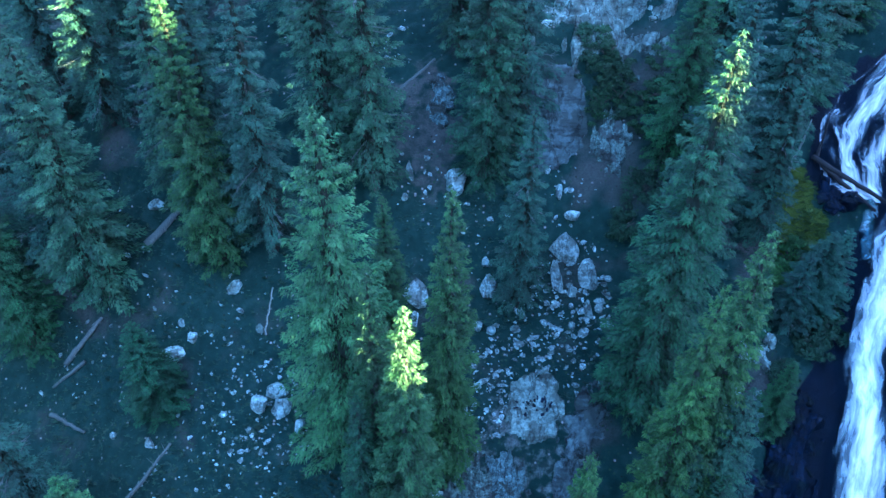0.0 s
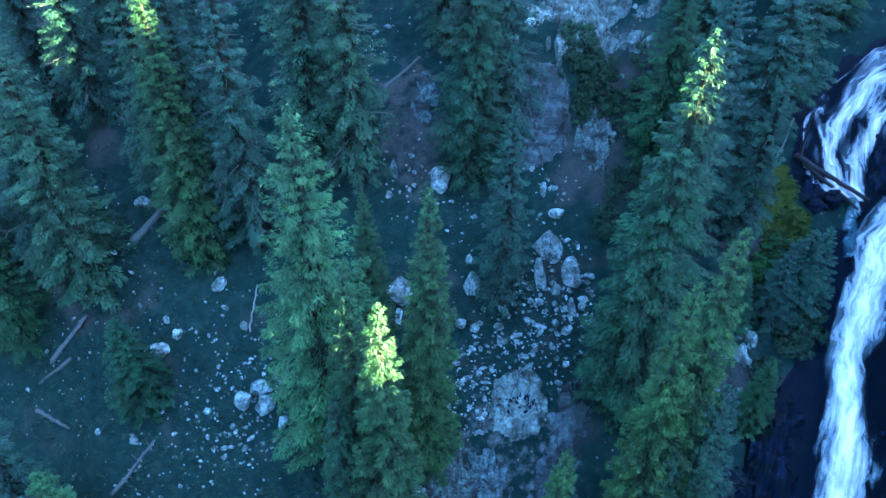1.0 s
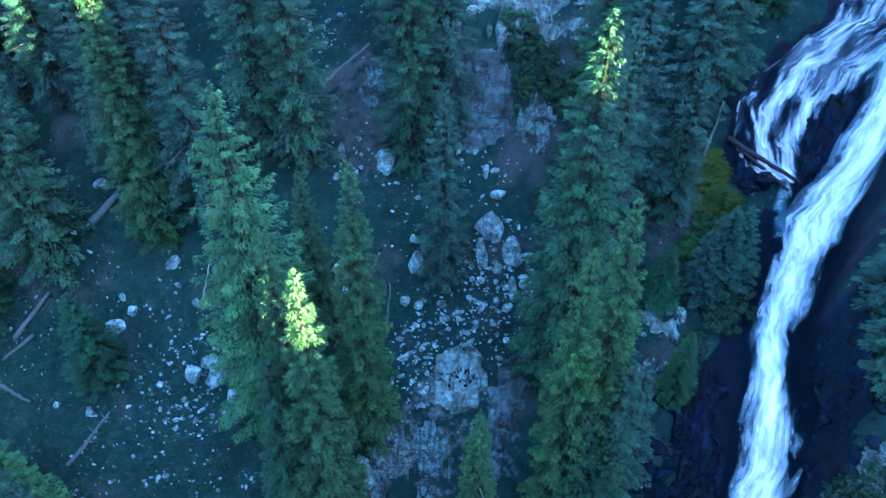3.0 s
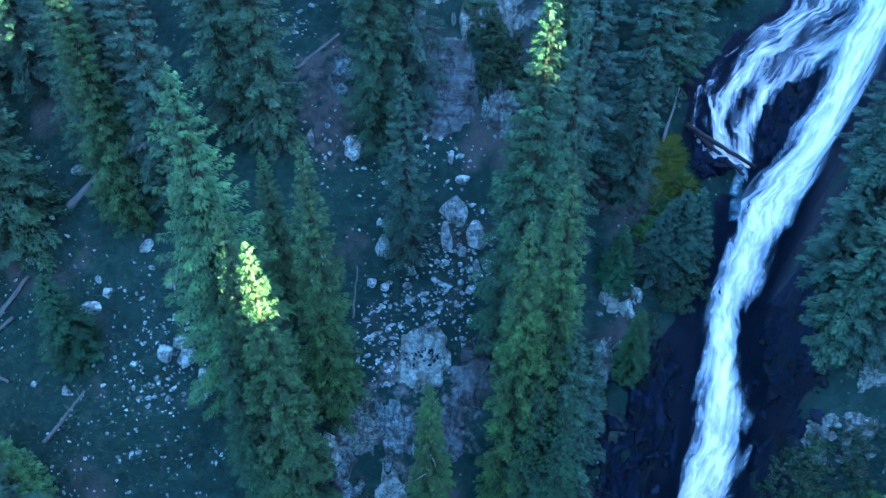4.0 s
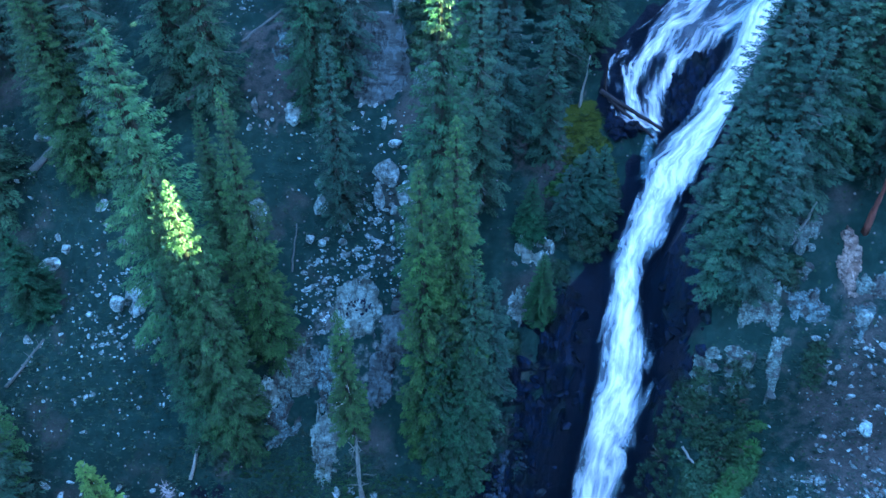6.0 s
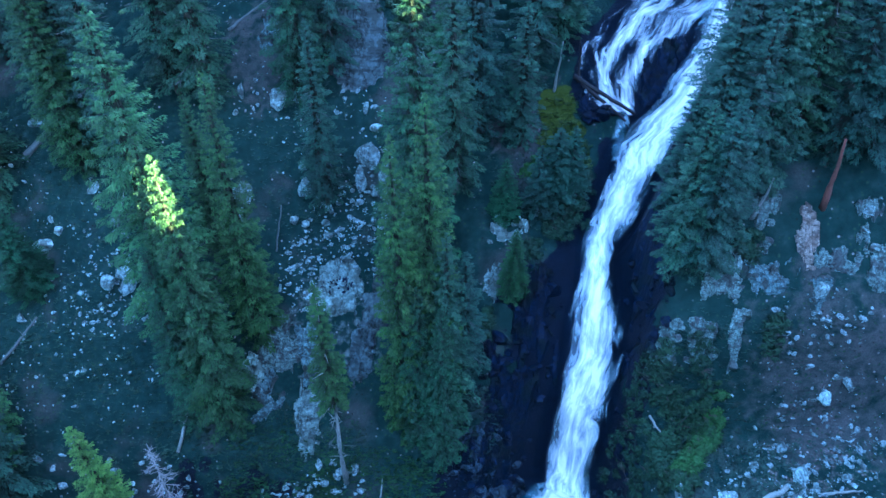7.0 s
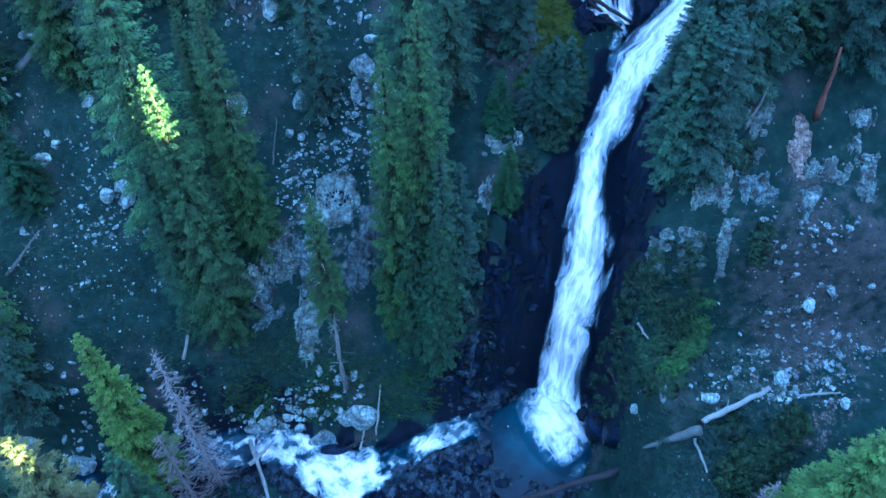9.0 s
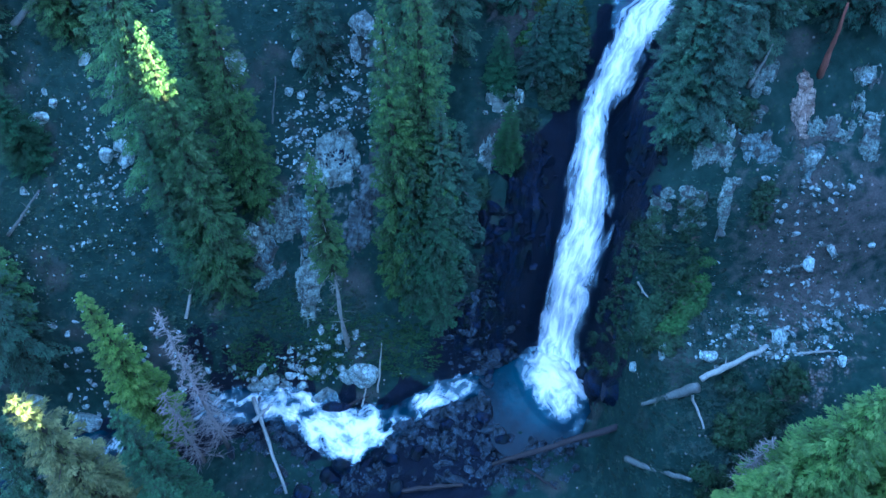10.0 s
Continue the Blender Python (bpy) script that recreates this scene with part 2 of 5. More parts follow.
DEADWOOD = wood_material("bleached_dead_wood", (0.0984, 0.1121, 0.0970), (0.2870, 0.3420, 0.3104))
GREYWOOD = wood_material("weathered_grey_wood", (0.0369, 0.0494, 0.0446), (0.1148, 0.1472, 0.1358))
DARKWOOD = wood_material("wet_dark_wood", (0.0066, 0.0068, 0.0075), (0.0264, 0.0273, 0.0300))
REDWOOD = wood_material("red_split_wood", (0.09, 0.035, 0.025), (0.22, 0.09, 0.06))
FALLING = foam_material("falling_white_water", 0.20, (1.6, 0.36), 0.34, blue=(0.20, 0.40, 0.48), white=0.97)
VEIL = foam_material("thin_veil_water", 0.37, (2.6, 0.46), 0.28, blue=(0.12, 0.25, 0.33), gate=0.5, wild=0.8)
RAPID = foam_material("rapid_white_water", 0.40, (1.1, 0.8), 0.30, blue=(0.08, 0.30, 0.37), gate=0.4, wild=1.4, white=0.86)
POOL = pool_material()

# ---- the lie of the land ----
def smooth(a, b, v):
    u = np.clip((v - a) / (b - a), 0, 1)
    return u * u * (3 - 2 * u)
def profile(v, ys, zs):
    return sum(np.interp(v + d, ys, zs) for d in (-1.6, -0.8, 0, 0.8, 1.6)) / 5
LEFT = ((-60, 8, 14, 18, 22, 27, 30, 33, 36, 39, 43, 47, 50, 54, 62, 100), (-1.5, -1, -0.6, 0.2, 3.2, 7.9, 11, 13.6, 15.7, 18, 22.6, 26, 28.6, 31.5, 33.8, 56))
MID = ((-60, 17, 20.5, 23, 26, 28.6, 33, 36, 41, 45.5, 50, 55, 62, 100), (-1, -0.4, 0, 4.5, 11.5, 16, 19.8, 21, 24, 26.7, 31, 36, 42, 70))
RIGHT = ((-60, 0, 10, 19.4, 21, 24, 26.4, 30, 36, 45, 60, 100), (-2, 1.5, 8.4, 16, 17.3, 20.4, 22.8, 27, 32, 40, 52, 80))
def ground(x, y):
    x, y = np.asarray(x, float), np.asarray(y, float)
    left = profile(y, *LEFT) - 0.5 * np.log1p(np.exp((-x - 15) / 2)) * 2 * smooth(14, 46, y) ** 0.6
    left = left + 4.5 * smooth(4, 7, x) * smooth(15, 12, x) * smooth(49.5, 53.5, y)
    left = left - 0.17 * np.clip(22 - x, 0, 45) * smooth(27, 17, y)
    mid, right = profile(y, *MID), profile(y, *RIGHT)
    edge = 29.4 + 1.0 * smooth(25, 30, y) + 0.62 * np.clip(y - 33, 0, 40)
    a, b = smooth(11, 20.5, x), smooth(0, 4.2, x - edge)
    return (left * (1 - a) + mid * a) * (1 - b) + right * b


def fbm(x, y, scale, octaves=4, seed=0.0):
    """Cheap smooth roughness from turned sine waves, vectorised."""
    rng = np.random.RandomState(int(seed * 7) + 11)
    out, amp, f = np.zeros_like(np.asarray(x, float)), 1.0, 1.0 / scale
    for _ in range(octaves):
        for _ in range(3):
            a, p, q = rng.rand(3) * 6.283
            u = x * math.cos(a) + y * math.sin(a)
            w = y * math.cos(a) - x * math.sin(a)
            out = out + amp * np.sin(u * f * 6.283 + p + 1.3 * np.sin(w * f * 4.1 + q)) / 3
        amp, f = amp * 0.5, f * 2.07
    return out


FALL = ((15.5, 25.6, 29.3), (20.9, 24.6, 29.5), (23.0, 24.2, 29.2), (24.9, 25.0, 29.7), (26.4, 25.7, 30.4), (28.5, 26.5, 30.8), (31.6, 27.2, 31.0), (33.8, 27.7, 31.2), (35.7, 28.2, 32.6), (37.6, 29.2, 34.2), (39.6, 30.1, 36.0), (41.7, 30.9, 37.9), (44.0, 33.4, 39.4), (46.0, 35.7, 40.7), (48.0, 37.2, 42.0), (50.0, 38.6, 43.3), (53.0, 40.6, 45.3), (60, 45.0, 51.0))
FAN = ((44.4, 30.6, 32.9), (45.2, 28.9, 33.2), (47.2, 28.3, 33.8), (48.9, 28.8, 35.4), (51.0, 30.7, 39.6), (52.3, 33.2, 41.6), (54.0, 36.4, 43.5), (60.0, 42.0, 48.5))
CREEK = ((-40, 14.0, 3.2, -8.6), (-25, 14.8, 3.0, -7.8), (-16, 16.0, 2.6, -6.6), (-9, 18.0, 2.4, -4.6), (-4, 19.2, 2.3, -3.4), (1, 19.4, 2.2, -2.9), (5, 17.6, 2.8, -2.8), (8.5, 15.8, 3.2, -2.5), (12.3, 16.9, 1.9, -1.6), (16, 19.0, 1.6, -0.7), (20.5, 20.4, 1.5, -0.2), (24, 19.5, 2.6, -0.1))


def fall_band(y):
    ys = [r[0] for r in FALL]
    return np.interp(y, ys, [r[1] for r in FALL]), np.interp(y, ys, [r[2] for r in FALL])


def fan_band(y):
    ys = [r[0] for r in FAN]
    return np.interp(y, ys, [r[1] for r in FAN]), np.interp(y, ys, [r[2] for r in FAN])


def surface(x, y):
    """The ground with gullies, the creek's bed and roughness."""
    x, y = np.asarray(x, float), np.asarray(y, float)
    z = ground(x, y)
    lo, hi = fall_band(y)
    side = np.maximum(lo - x, x - hi)
    near = smooth(3.0, 0.0, side) * smooth(19, 23, y)
    z = z - 0.5 * near
    pool = np.hypot((x - 24.9) / 4.6, (y - 18.6) / 4.8)
    bowl = np.minimum(z, -1.3 + 1.45 * np.clip(pool, 0.5, 1.6) ** 2)
    z = z + (bowl - z) * smooth(1.45, 1.1, pool)
    cx = [r[0] for r in CREEK]
    cy, cw, cz = (np.interp(x, cx, [r[i] for r in CREEK]) for i in (1, 2, 3))
    off = np.abs(y - cy)
    bed = cz - 0.35 + 0.5 * np.clip(off - cw, 0, 60) + 12 * smooth(20.5, 26, y) + 60 * smooth(32, 44, y) + 12 * smooth(20, 25, x)
    z = np.minimum(z, bed)
    rough = 0.55 * fbm(x, y, 9, 3, 1) + 0.22 * fbm(x, y, 2.2, 3, 2)
    crag = smooth(6.5, 3.0, np.hypot((x - 22.5), (y - 26) * 0.8)) * (1 - near)
    rough = rough + crag * (0.45 * np.abs(fbm(x, y, 2.6, 3, 41)) + 0.3 * fbm(x, y, 1.2, 2, 42))
    return z + rough * (1 - 0.75 * near) * np.where(pool < 0.8, 0.3, 1)


def mesh_object(name, verts, faces, mat, parent=None, smooth_shade=True, label="", uv=None, floats=None):
    me = bpy.data.meshes.new(name)
    me.from_pydata([tuple(v) for v in verts], [], [tuple(f) for f in faces])
    me.materials.append(mat)
    if smooth_shade:
        me.shade_smooth()
    if uv is not None:
        layer = me.uv_layers.new(name="UVMap")
        idx = np.empty(len(me.loops), dtype=np.int32)
        me.loops.foreach_get("vertex_index", idx)
        layer.data.foreach_set("uv", np.asarray(uv, dtype=np.float32)[idx].ravel())
    for key, vals in (floats or {}).items():
        me.attributes.new(key, "FLOAT", "POINT").data.foreach_set("value", np.asarray(vals, dtype=np.float32))
    ob = new(name, me)
    if parent is not None:
        ob.parent = parent
    if label:
        tagged(ob, label)
    return ob


def sheet(nu, nv):
    i = np.arange(nu - 1)[:, None] * nv + np.arange(nv - 1)[None, :]
    return np.stack([i, i + nv, i + nv + 1, i + 1], -1).reshape(-1, 4)


def build_ground():
    xs = np.concatenate([-52 - np.geomspace(1, 1500, 26)[::-1], np.arange(-52, 62, 0.5), 62 + np.geomspace(1, 1500, 26)])
    ys = np.concatenate([-6 - np.geomspace(1, 600, 22)[::-1], np.arange(-6, 70, 0.5), 70 + np.geomspace(1, 900, 24)])
    x, y = np.meshgrid(xs, ys, indexing="ij")
    z = surface(np.clip(x, -80, 110), np.clip(y, -80, 130))
    v = np.stack([x, y, z], -1).reshape(-1, 3)
    x, y, z = v.T
    lo, hi = fall_band(y)
    flo, fhi = fan_band(y)
    sx, sy = x, y
    x, y = x + 1.3 * fbm(sx, sy, 5, 4, 21), y + 1.3 * fbm(sx, sy, 5, 4, 22)
    # wet black rock down both sides of the fall and round the pool, wider low on the west side
    west = np.interp(y, (18, 24, 29, 33, 38, 60), (5.0, 5.0, 4.2, 1.8, 1.0, 1.2))
    side = np.maximum((lo - x) / west, (x - hi) / 2.0)
    wet = smooth(1.15, 0.75, side) * smooth(15, 20, y)
    wet = np.maximum(wet, smooth(1.5, 0.6, np.maximum(flo - x, x - fhi)) * smooth(43, 45, y))
    cy = np.interp(x, [r[0] for r in CREEK], [r[1] for r in CREEK])
    wet = np.maximum(wet, smooth(4.0, 3.0, np.abs(y - cy)) * (x < 28))
    wet = np.maximum(wet, smooth(9, 7, np.hypot(x - 15, (y - 13) * 1.6)))
    moss = smooth(1.0, 0.5, np.hypot((x - 26.6) / 2.2, (y - 43.0) / 3.6))
    scree = smooth(1.1, 0.5, np.hypot((x - 44) / 7, (y - 17) / 6)) * 0.3
    rock = smooth(1.0, 0.7, np.hypot((x - 8.2) / 2.0, (y - 49.6) / 2.4))
    rock = rock + 0.36 * smooth(1.05, 0.6, np.hypot((x - 5.5) / 8.0, (y - 31.0) / 4.4))
    soil = 0.36 * smooth(1.1, 0.6, np.hypot((x + 1) / 3.6, (y - 51) / 6)) + 0.40 * smooth(1.25, 0.35, np.hypot((x - 45.5 + 1.5 * fbm(sx, sy, 6, 3, 51)) / 8, (y - 22.5 + fbm(sx, sy, 5, 3, 52)) / 6)) + 0.7 * smooth(1, 0.6, np.hypot((x - 23.5) / 2.5, (y - 44) / 5))
    ob = mesh_object("ground", v, sheet(len(xs), len(ys)), GROUND, floats={"wet": wet, "moss": moss, "scree": scree, "rock": rock, "soil": soil})
    return tagged(ob, "steep mountain slope of turf, soil and scree", "ground", kind="structure")


build_ground()


def height(x, y):
    return float(surface(x, y))



RIDGE_AT, RIDGE_TOP = 110.0, 95.0
# centre, half width and level of notches added to sunlight chosen treetops
SUN_GAPS = ((21.7, 0.6, 50.4), (31.4, 0.45, 65.6), (36.2, 0.35, 59.4), (2.3, 0.3, 38.6))


def build_shade_ridge(label, toward, away, top, gaps, seed):
    """Added unseen ridge that blocks light from toward; gaps: notches in its jagged crest."""
    u = np.concatenate([np.linspace(-420, -62, 60), np.arange(-60, 90, 0.2), np.linspace(92, 240, 40)])
    crest = top + 7 * fbm(u, u * 0, 60, 4, seed) + 2 * np.abs(fbm(u, u * 0 + 5, 6, 3, seed + 1))
    for centre, half, level in gaps:
        crest = np.where(np.abs(u - centre) < half + 0.3, np.minimum(crest, level + 14 * np.clip(np.abs(u - centre) - half, 0, 9) ** 0.5), crest)
    layers = ((-16.0, None), (-5.0, 0.62), (0.0, 1.0), (6.0, 0.98), (60.0, 0.8), (220.0, 0.0))
    pts = []
    for off, k in layers:
        a = away + off
        z = np.full_like(u, -12.0) if k is None else (crest * k if k > 0 else np.full_like(u, -12.0))
        pts.append(np.stack([toward[0] * a - toward[1] * u, toward[1] * a + toward[0] * u, z], -1))
    v = np.stack(pts, 0).reshape(-1, 3)
    ob = mesh_object("mountain_ridge", v, sheet(len(layers), len(u)), GROUND, floats={k: np.zeros(len(v)) for k in ("wet", "moss", "scree", "rock", "soil")})
    tagged(ob, label, "mountain", kind="structure")


# out of view: the first blocks the sun, the others the low sky
build_shade_ridge("unseen ridge added to block the sun, with a notched jagged crest", SUN_AZ, RIDGE_AT, RIDGE_TOP, SUN_GAPS, 31)
build_shade_ridge("unseen ridge added to block low sky light across the creek", (SUN_AZ[1], -SUN_AZ[0]), 105.0, 100.0, (), 35)
build_shade_ridge("unseen ridge added to block low sky light down the valley", (-SUN_AZ[0], -SUN_AZ[1]), 120.0, 85.0, (), 37)


# ---- water ----
def ribbon(name, rows, lift, mat, parent, step=0.3, across=22, label="", thin_edges=0.12, seed=3, span=(0.0, 1.0), thin_at=None):
    """A sheet of running water laid over the ground; rows give y and the two banks."""
    ys = np.arange(rows[0][0], rows[-1][0], step)
    u = np.linspace(span[0], span[1], across)
    lo = np.interp(ys, [r[0] for r in rows], [r[1] for r in rows])
    hi = np.interp(ys, [r[0] for r in rows], [r[2] for r in rows])
    lo, hi = lo + 0.25 * fbm(ys, ys * 0, 3.5, 3, seed), hi + 0.25 * fbm(ys, ys * 0 + 9, 3.1, 3, seed)
    x = lo[:, None] + (hi - lo)[:, None] * u[None, :]
    y = np.repeat(ys[:, None], across, 1)
    bulge = np.sin(np.linspace(0, math.pi, across))[None, :]
    z = surface(x, y) + lift * (0.35 + bulge ** 0.6) * (0.15 + 0.85 * smooth(20.0, 24.5, y)) + 0.12 * fbm(x * 3, y * 0.6, 2.0, 3, seed)
    z = np.maximum(z, 0.12)
    along = np.concatenate([[0], np.cumsum(np.hypot(np.diff(ys), np.diff(z.mean(1))))])
    uvs = np.stack([x - lo[:, None], np.repeat(along[:, None], across, 1)], -1).reshape(-1, 2)
    thin = thin_edges * np.abs(2 * np.linspace(0, 1, across) - 1)[None, :] ** 2.2 + 0 * x
    if thin_at is not None:
        thin = thin + thin_at(x, y)
    v = np.stack([x, y, z], -1).reshape(-1, 3)
    return mesh_object(name, v, sheet(len(ys), across), mat, parent, label=label, uv=uvs, floats={"thin": thin.ravel()})


waterfall = tagged(new("waterfall"), "white mountain waterfall tumbling down a black rock gully", "waterfall", kind="structure")
def side_gaps(x, y):
    """Less cover beside the black rock, over the east ledge and where the lowest spray drifts off."""
    lo, hi = fall_band(y)
    web = 0.24 * smooth(hi - 1.9, hi - 0.7, x) * smooth(27.5, 30, y) * smooth(36, 33, y)
    ledge = 0.20 * smooth(hi - 3.0, hi - 0.8, x) * smooth(35.5, 37.5, y) * smooth(45, 42, y)
    return web + ledge + 0.12 * smooth(1.6, 0.2, x - lo) * smooth(29, 25, y)


def fan_threads(x, y):
    """White threads down the fan with bare rock between them."""
    lo, hi = fan_band(y)
    across = (x - lo) / (hi - lo)
    cords = 0.085 * np.cos(2 * math.pi * 2.1 * (across - 0.36) + 0.5 * fbm(x, y, 4.0, 2, 71)) * smooth(55, 50, y)
    return 0.015 - cords - 0.10 * smooth(46.0, 45.0, y) + 0.05 * fbm(x, y, 2.2, 2, 72)


ribbon("main_stream", ((19.6, 25.2, 29.0), *[r for r in FALL if r[0] > 20]), 0.95, FALLING, waterfall, across=48, thin_edges=0.54, span=(-0.08, 1.17), thin_at=side_gaps)
ribbon("upper_veil", FAN, 0.35, VEIL, waterfall, across=44, thin_edges=0.05, seed=5, thin_at=fan_threads)
ribbon("side_spout", ((40.5, 30.6, 31.9), (42.5, 31.0, 32.2), (44.6, 31.4, 32.9)), 0.4, RAPID, waterfall, across=10, thin_edges=0.1, seed=8)


def build_pool():
    n, rings = 72, 14
    verts, faces = [(24.9, 18.6, 0.02)], []
    for k in range(1, rings + 1):
        for i in range(n):
            a = i / n * 2 * math.pi
            r = k / rings * (1 + 0.10 * math.sin(3 * a + 1) + 0.07 * math.sin(5 * a))
            grow = 1.1 if math.cos(a) > -0.75 else 0.98
            verts.append((24.9 + 4.9 * grow * r * math.cos(a), 18.6 + 5.2 * grow * r * math.sin(a), 0.02))
    for i in range(n):
        faces.append((0, 1 + i, 1 + (i + 1) % n))
        for k in range(rings - 1):
            a, b = 1 + k * n + i, 1 + k * n + (i + 1) % n
            faces.append((a, a + n, b + n, b))
    p = np.array(verts)
    air = smooth(1.1, 0.1, np.hypot((p[:, 0] - 26.0) / 5.6, (p[:, 1] - 19.6) / 6.4)) + 0.10 * fbm(p[:, 0], p[:, 1], 3.0, 3, 15)
    tagged(mesh_object("pool_water", verts, faces, POOL, floats={"air": air}), "dark teal plunge pool below the waterfall", "water", kind="structure")


build_pool()


def plunge_foam():
    """The boiling foam where the fall meets the pool, torn at its rim."""
    n, rings = 90, 26
    verts, uvs, thin, faces = [], [], [], []
    for k in range(rings + 1):
        for i in range(n):
            a, r = i / n * 2 * math.pi, k / rings
            px = 26.7 + 3.5 * r * math.cos(a) - 1.1 * r * math.sin(a)
            py = 20.2 + 5.4 * r * math.sin(a)
            lace = 0.35 * smooth(0.2, -0.6, math.cos(a)) * (r > 0.35)
            verts.append((px, py, 0.08 + 1.5 * (1 - r) ** 1.3 + 0.10 * float(fbm(np.array([px]), np.array([py]), 1.5, 3, 9)[0])))
            uvs.append((px * 0.7, py * 0.7))
            thin.append(-0.34 + 0.50 * r ** 1.3 + 0.22 * float(lace) * (r - 0.2))
    for k in range(rings):
        for i in range(n):
            j = (i + 1) % n
            faces.append((k * n + i, (k + 1) * n + i, (k + 1) * n + j, k * n + j))
    mesh_object("plunge_foam", verts, faces, RAPID, waterfall, uv=uvs, floats={"thin": thin})


plunge_foam()


def creek_sheet(name, lift, mat, width, parent=None, thin=None, label=""):
    xs = np.arange(-40, 23, 0.35)
    across = 16
    cx = [r[0] for r in CREEK]
    cy, cw, cz = (np.interp(xs, cx, [r[i] for r in CREEK]) for i in (1, 2, 3))
    u = np.linspace(-1, 1, across)
    x = np.repeat(xs[:, None], across, 1)
    y = cy[:, None] + (cw * width)[:, None] * u[None, :] + 0.25 * fbm(x, x * 0, 3, 3, 4)
    z = cz[:, None] + lift + 0.08 * fbm(x, y, 1.6, 3, 6) + (0.55 * smooth(1.2, 0.4, np.hypot((x - 7.8) / 4.0, (y - 15.6) / 2.8)) if thin else 0)
    uvs = np.stack([y - cy[:, None], x], -1).reshape(-1, 2)
    floats = {"air": np.full(x.size, 0.28), "thin": ((thin(x, y) if thin else 0 * x) + 0.26 * np.abs(u)[None, :] ** 2.6).ravel()}
    return mesh_object(name, np.stack([x, y, z], -1).reshape(-1, 3), sheet(len(xs), across), mat, parent, label=label, uv=uvs, floats=floats)


creek = tagged(new("creek"), "rocky mountain creek running out of the plunge pool", "creek", kind="structure")
creek_sheet("water_surface", -0.12, POOL, 0.86, creek)
creek_sheet("white_rapids", 0.12, RAPID, 1.15, creek, thin=lambda x, y: -0.01 - 0.19 * smooth(1.15, 0.65, np.hypot((x - 7.6) / 4.2, (y - 15.6) / 2.9)) - 0.08 * smooth(2.5, 1.0, np.hypot(x - 15.5, y - 18.6)) + 0.12 * smooth(18.5, 21, x) + 0.07 * smooth(1.8, 0.6, np.abs(x - 12.6)) + 0.13 * fbm(x, y, 2.4, 4, 61) + 0.05 * smooth(4, -6, x) - 0.07 * smooth(4, 2, np.abs(x - 2.5)))


# ---- trees ----
def spruce_mesh(seed, levels, tall, wide, bare, whorl, droop, twig, ragged):
    """Crown of drooping boughs set with thin pointed sprays of needles, 1:1 in metres."""
    rng = np.random.RandomState(seed)
    verts, tones = [], []
    up = np.array((0.0, 0.0, 1.0))
    for k in range(levels):
        f = (k / (levels - 1)) ** 0.82
        z0 = bare * tall + (tall * 0.985 - bare * tall) * f
        reach = wide * ((1 - f) ** 0.68) * (0.55 + 0.45 * min(1, (f + 0.08) * 5)) + 0.16
        count = max(6, int(whorl * (0.6 + 0.4 * (1 - f))))
        gap = rng.rand() * 6.283
        for j in range(count):
            az = gap + j / count * 6.283 + rng.uniform(-0.35, 0.35)
            length = reach * (1.12 - (ragged + 0.12) * rng.rand() ** 1.3)
            lift, sag = rng.uniform(0.05, 0.3) + 0.55 * f, droop * rng.uniform(0.7, 1.3) * (1 - 0.6 * f)
            out, across = np.array((math.cos(az), math.sin(az), 0.0)), np.array((-math.sin(az), math.cos(az), 0.0))
            zs, bough = z0 + rng.uniform(-0.25, 0.25), rng.uniform(0.0, 0.5)
            n = max(16, int(length / twig * 24))
            s = 0.05 + 0.95 * ((np.arange(n) + rng.rand(n)) / n) ** 0.7
            side = np.where(np.arange(n) % 2, 1.0, -1.0) * rng.uniform(0.05, 1.0, n)
            fan = side * 0.17 * length * np.sin(math.pi * np.minimum(1.0, s * 0.75 + 0.12))
            drop = length * (lift * s - sag * s * s) - np.abs(fan) * 0.5 - rng.rand(n) ** 2 * 0.22
            base = out * (length * s)[:, None] + across * fan[:, None] + up * (zs + drop)[:, None]
            way = out * rng.uniform(0.45, 1.0, n)[:, None] + across * (side * 0.8)[:, None] + up * rng.uniform(-0.9, 0.2, n)[:, None]
            way /= np.linalg.norm(way, axis=1)[:, None]
            size = twig * 0.64 * rng.uniform(0.6, 1.35, n) * (0.72 + 0.28 * (1 - f))
            flat = np.cross(way, np.stack([rng.uniform(-0.7, 0.7, n), rng.uniform(-0.7, 0.7, n), np.ones(n)], 1))
            flat /= np.linalg.norm(flat, axis=1)[:, None] + 1e-6
            flat *= (size * rng.uniform(0.17, 0.26, n))[:, None]
            tip = base + way * size[:, None] - up * (0.14 * size)[:, None]
            verts.append(np.stack([base - flat, base + flat, tip], 1).reshape(-1, 3))
            # tone rises along each bough from the trunk to its tip
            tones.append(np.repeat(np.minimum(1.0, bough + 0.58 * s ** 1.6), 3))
    verts, tones = np.concatenate(verts), np.concatenate(tones)
    return verts, np.arange(len(verts)).reshape(-1, 3), tones


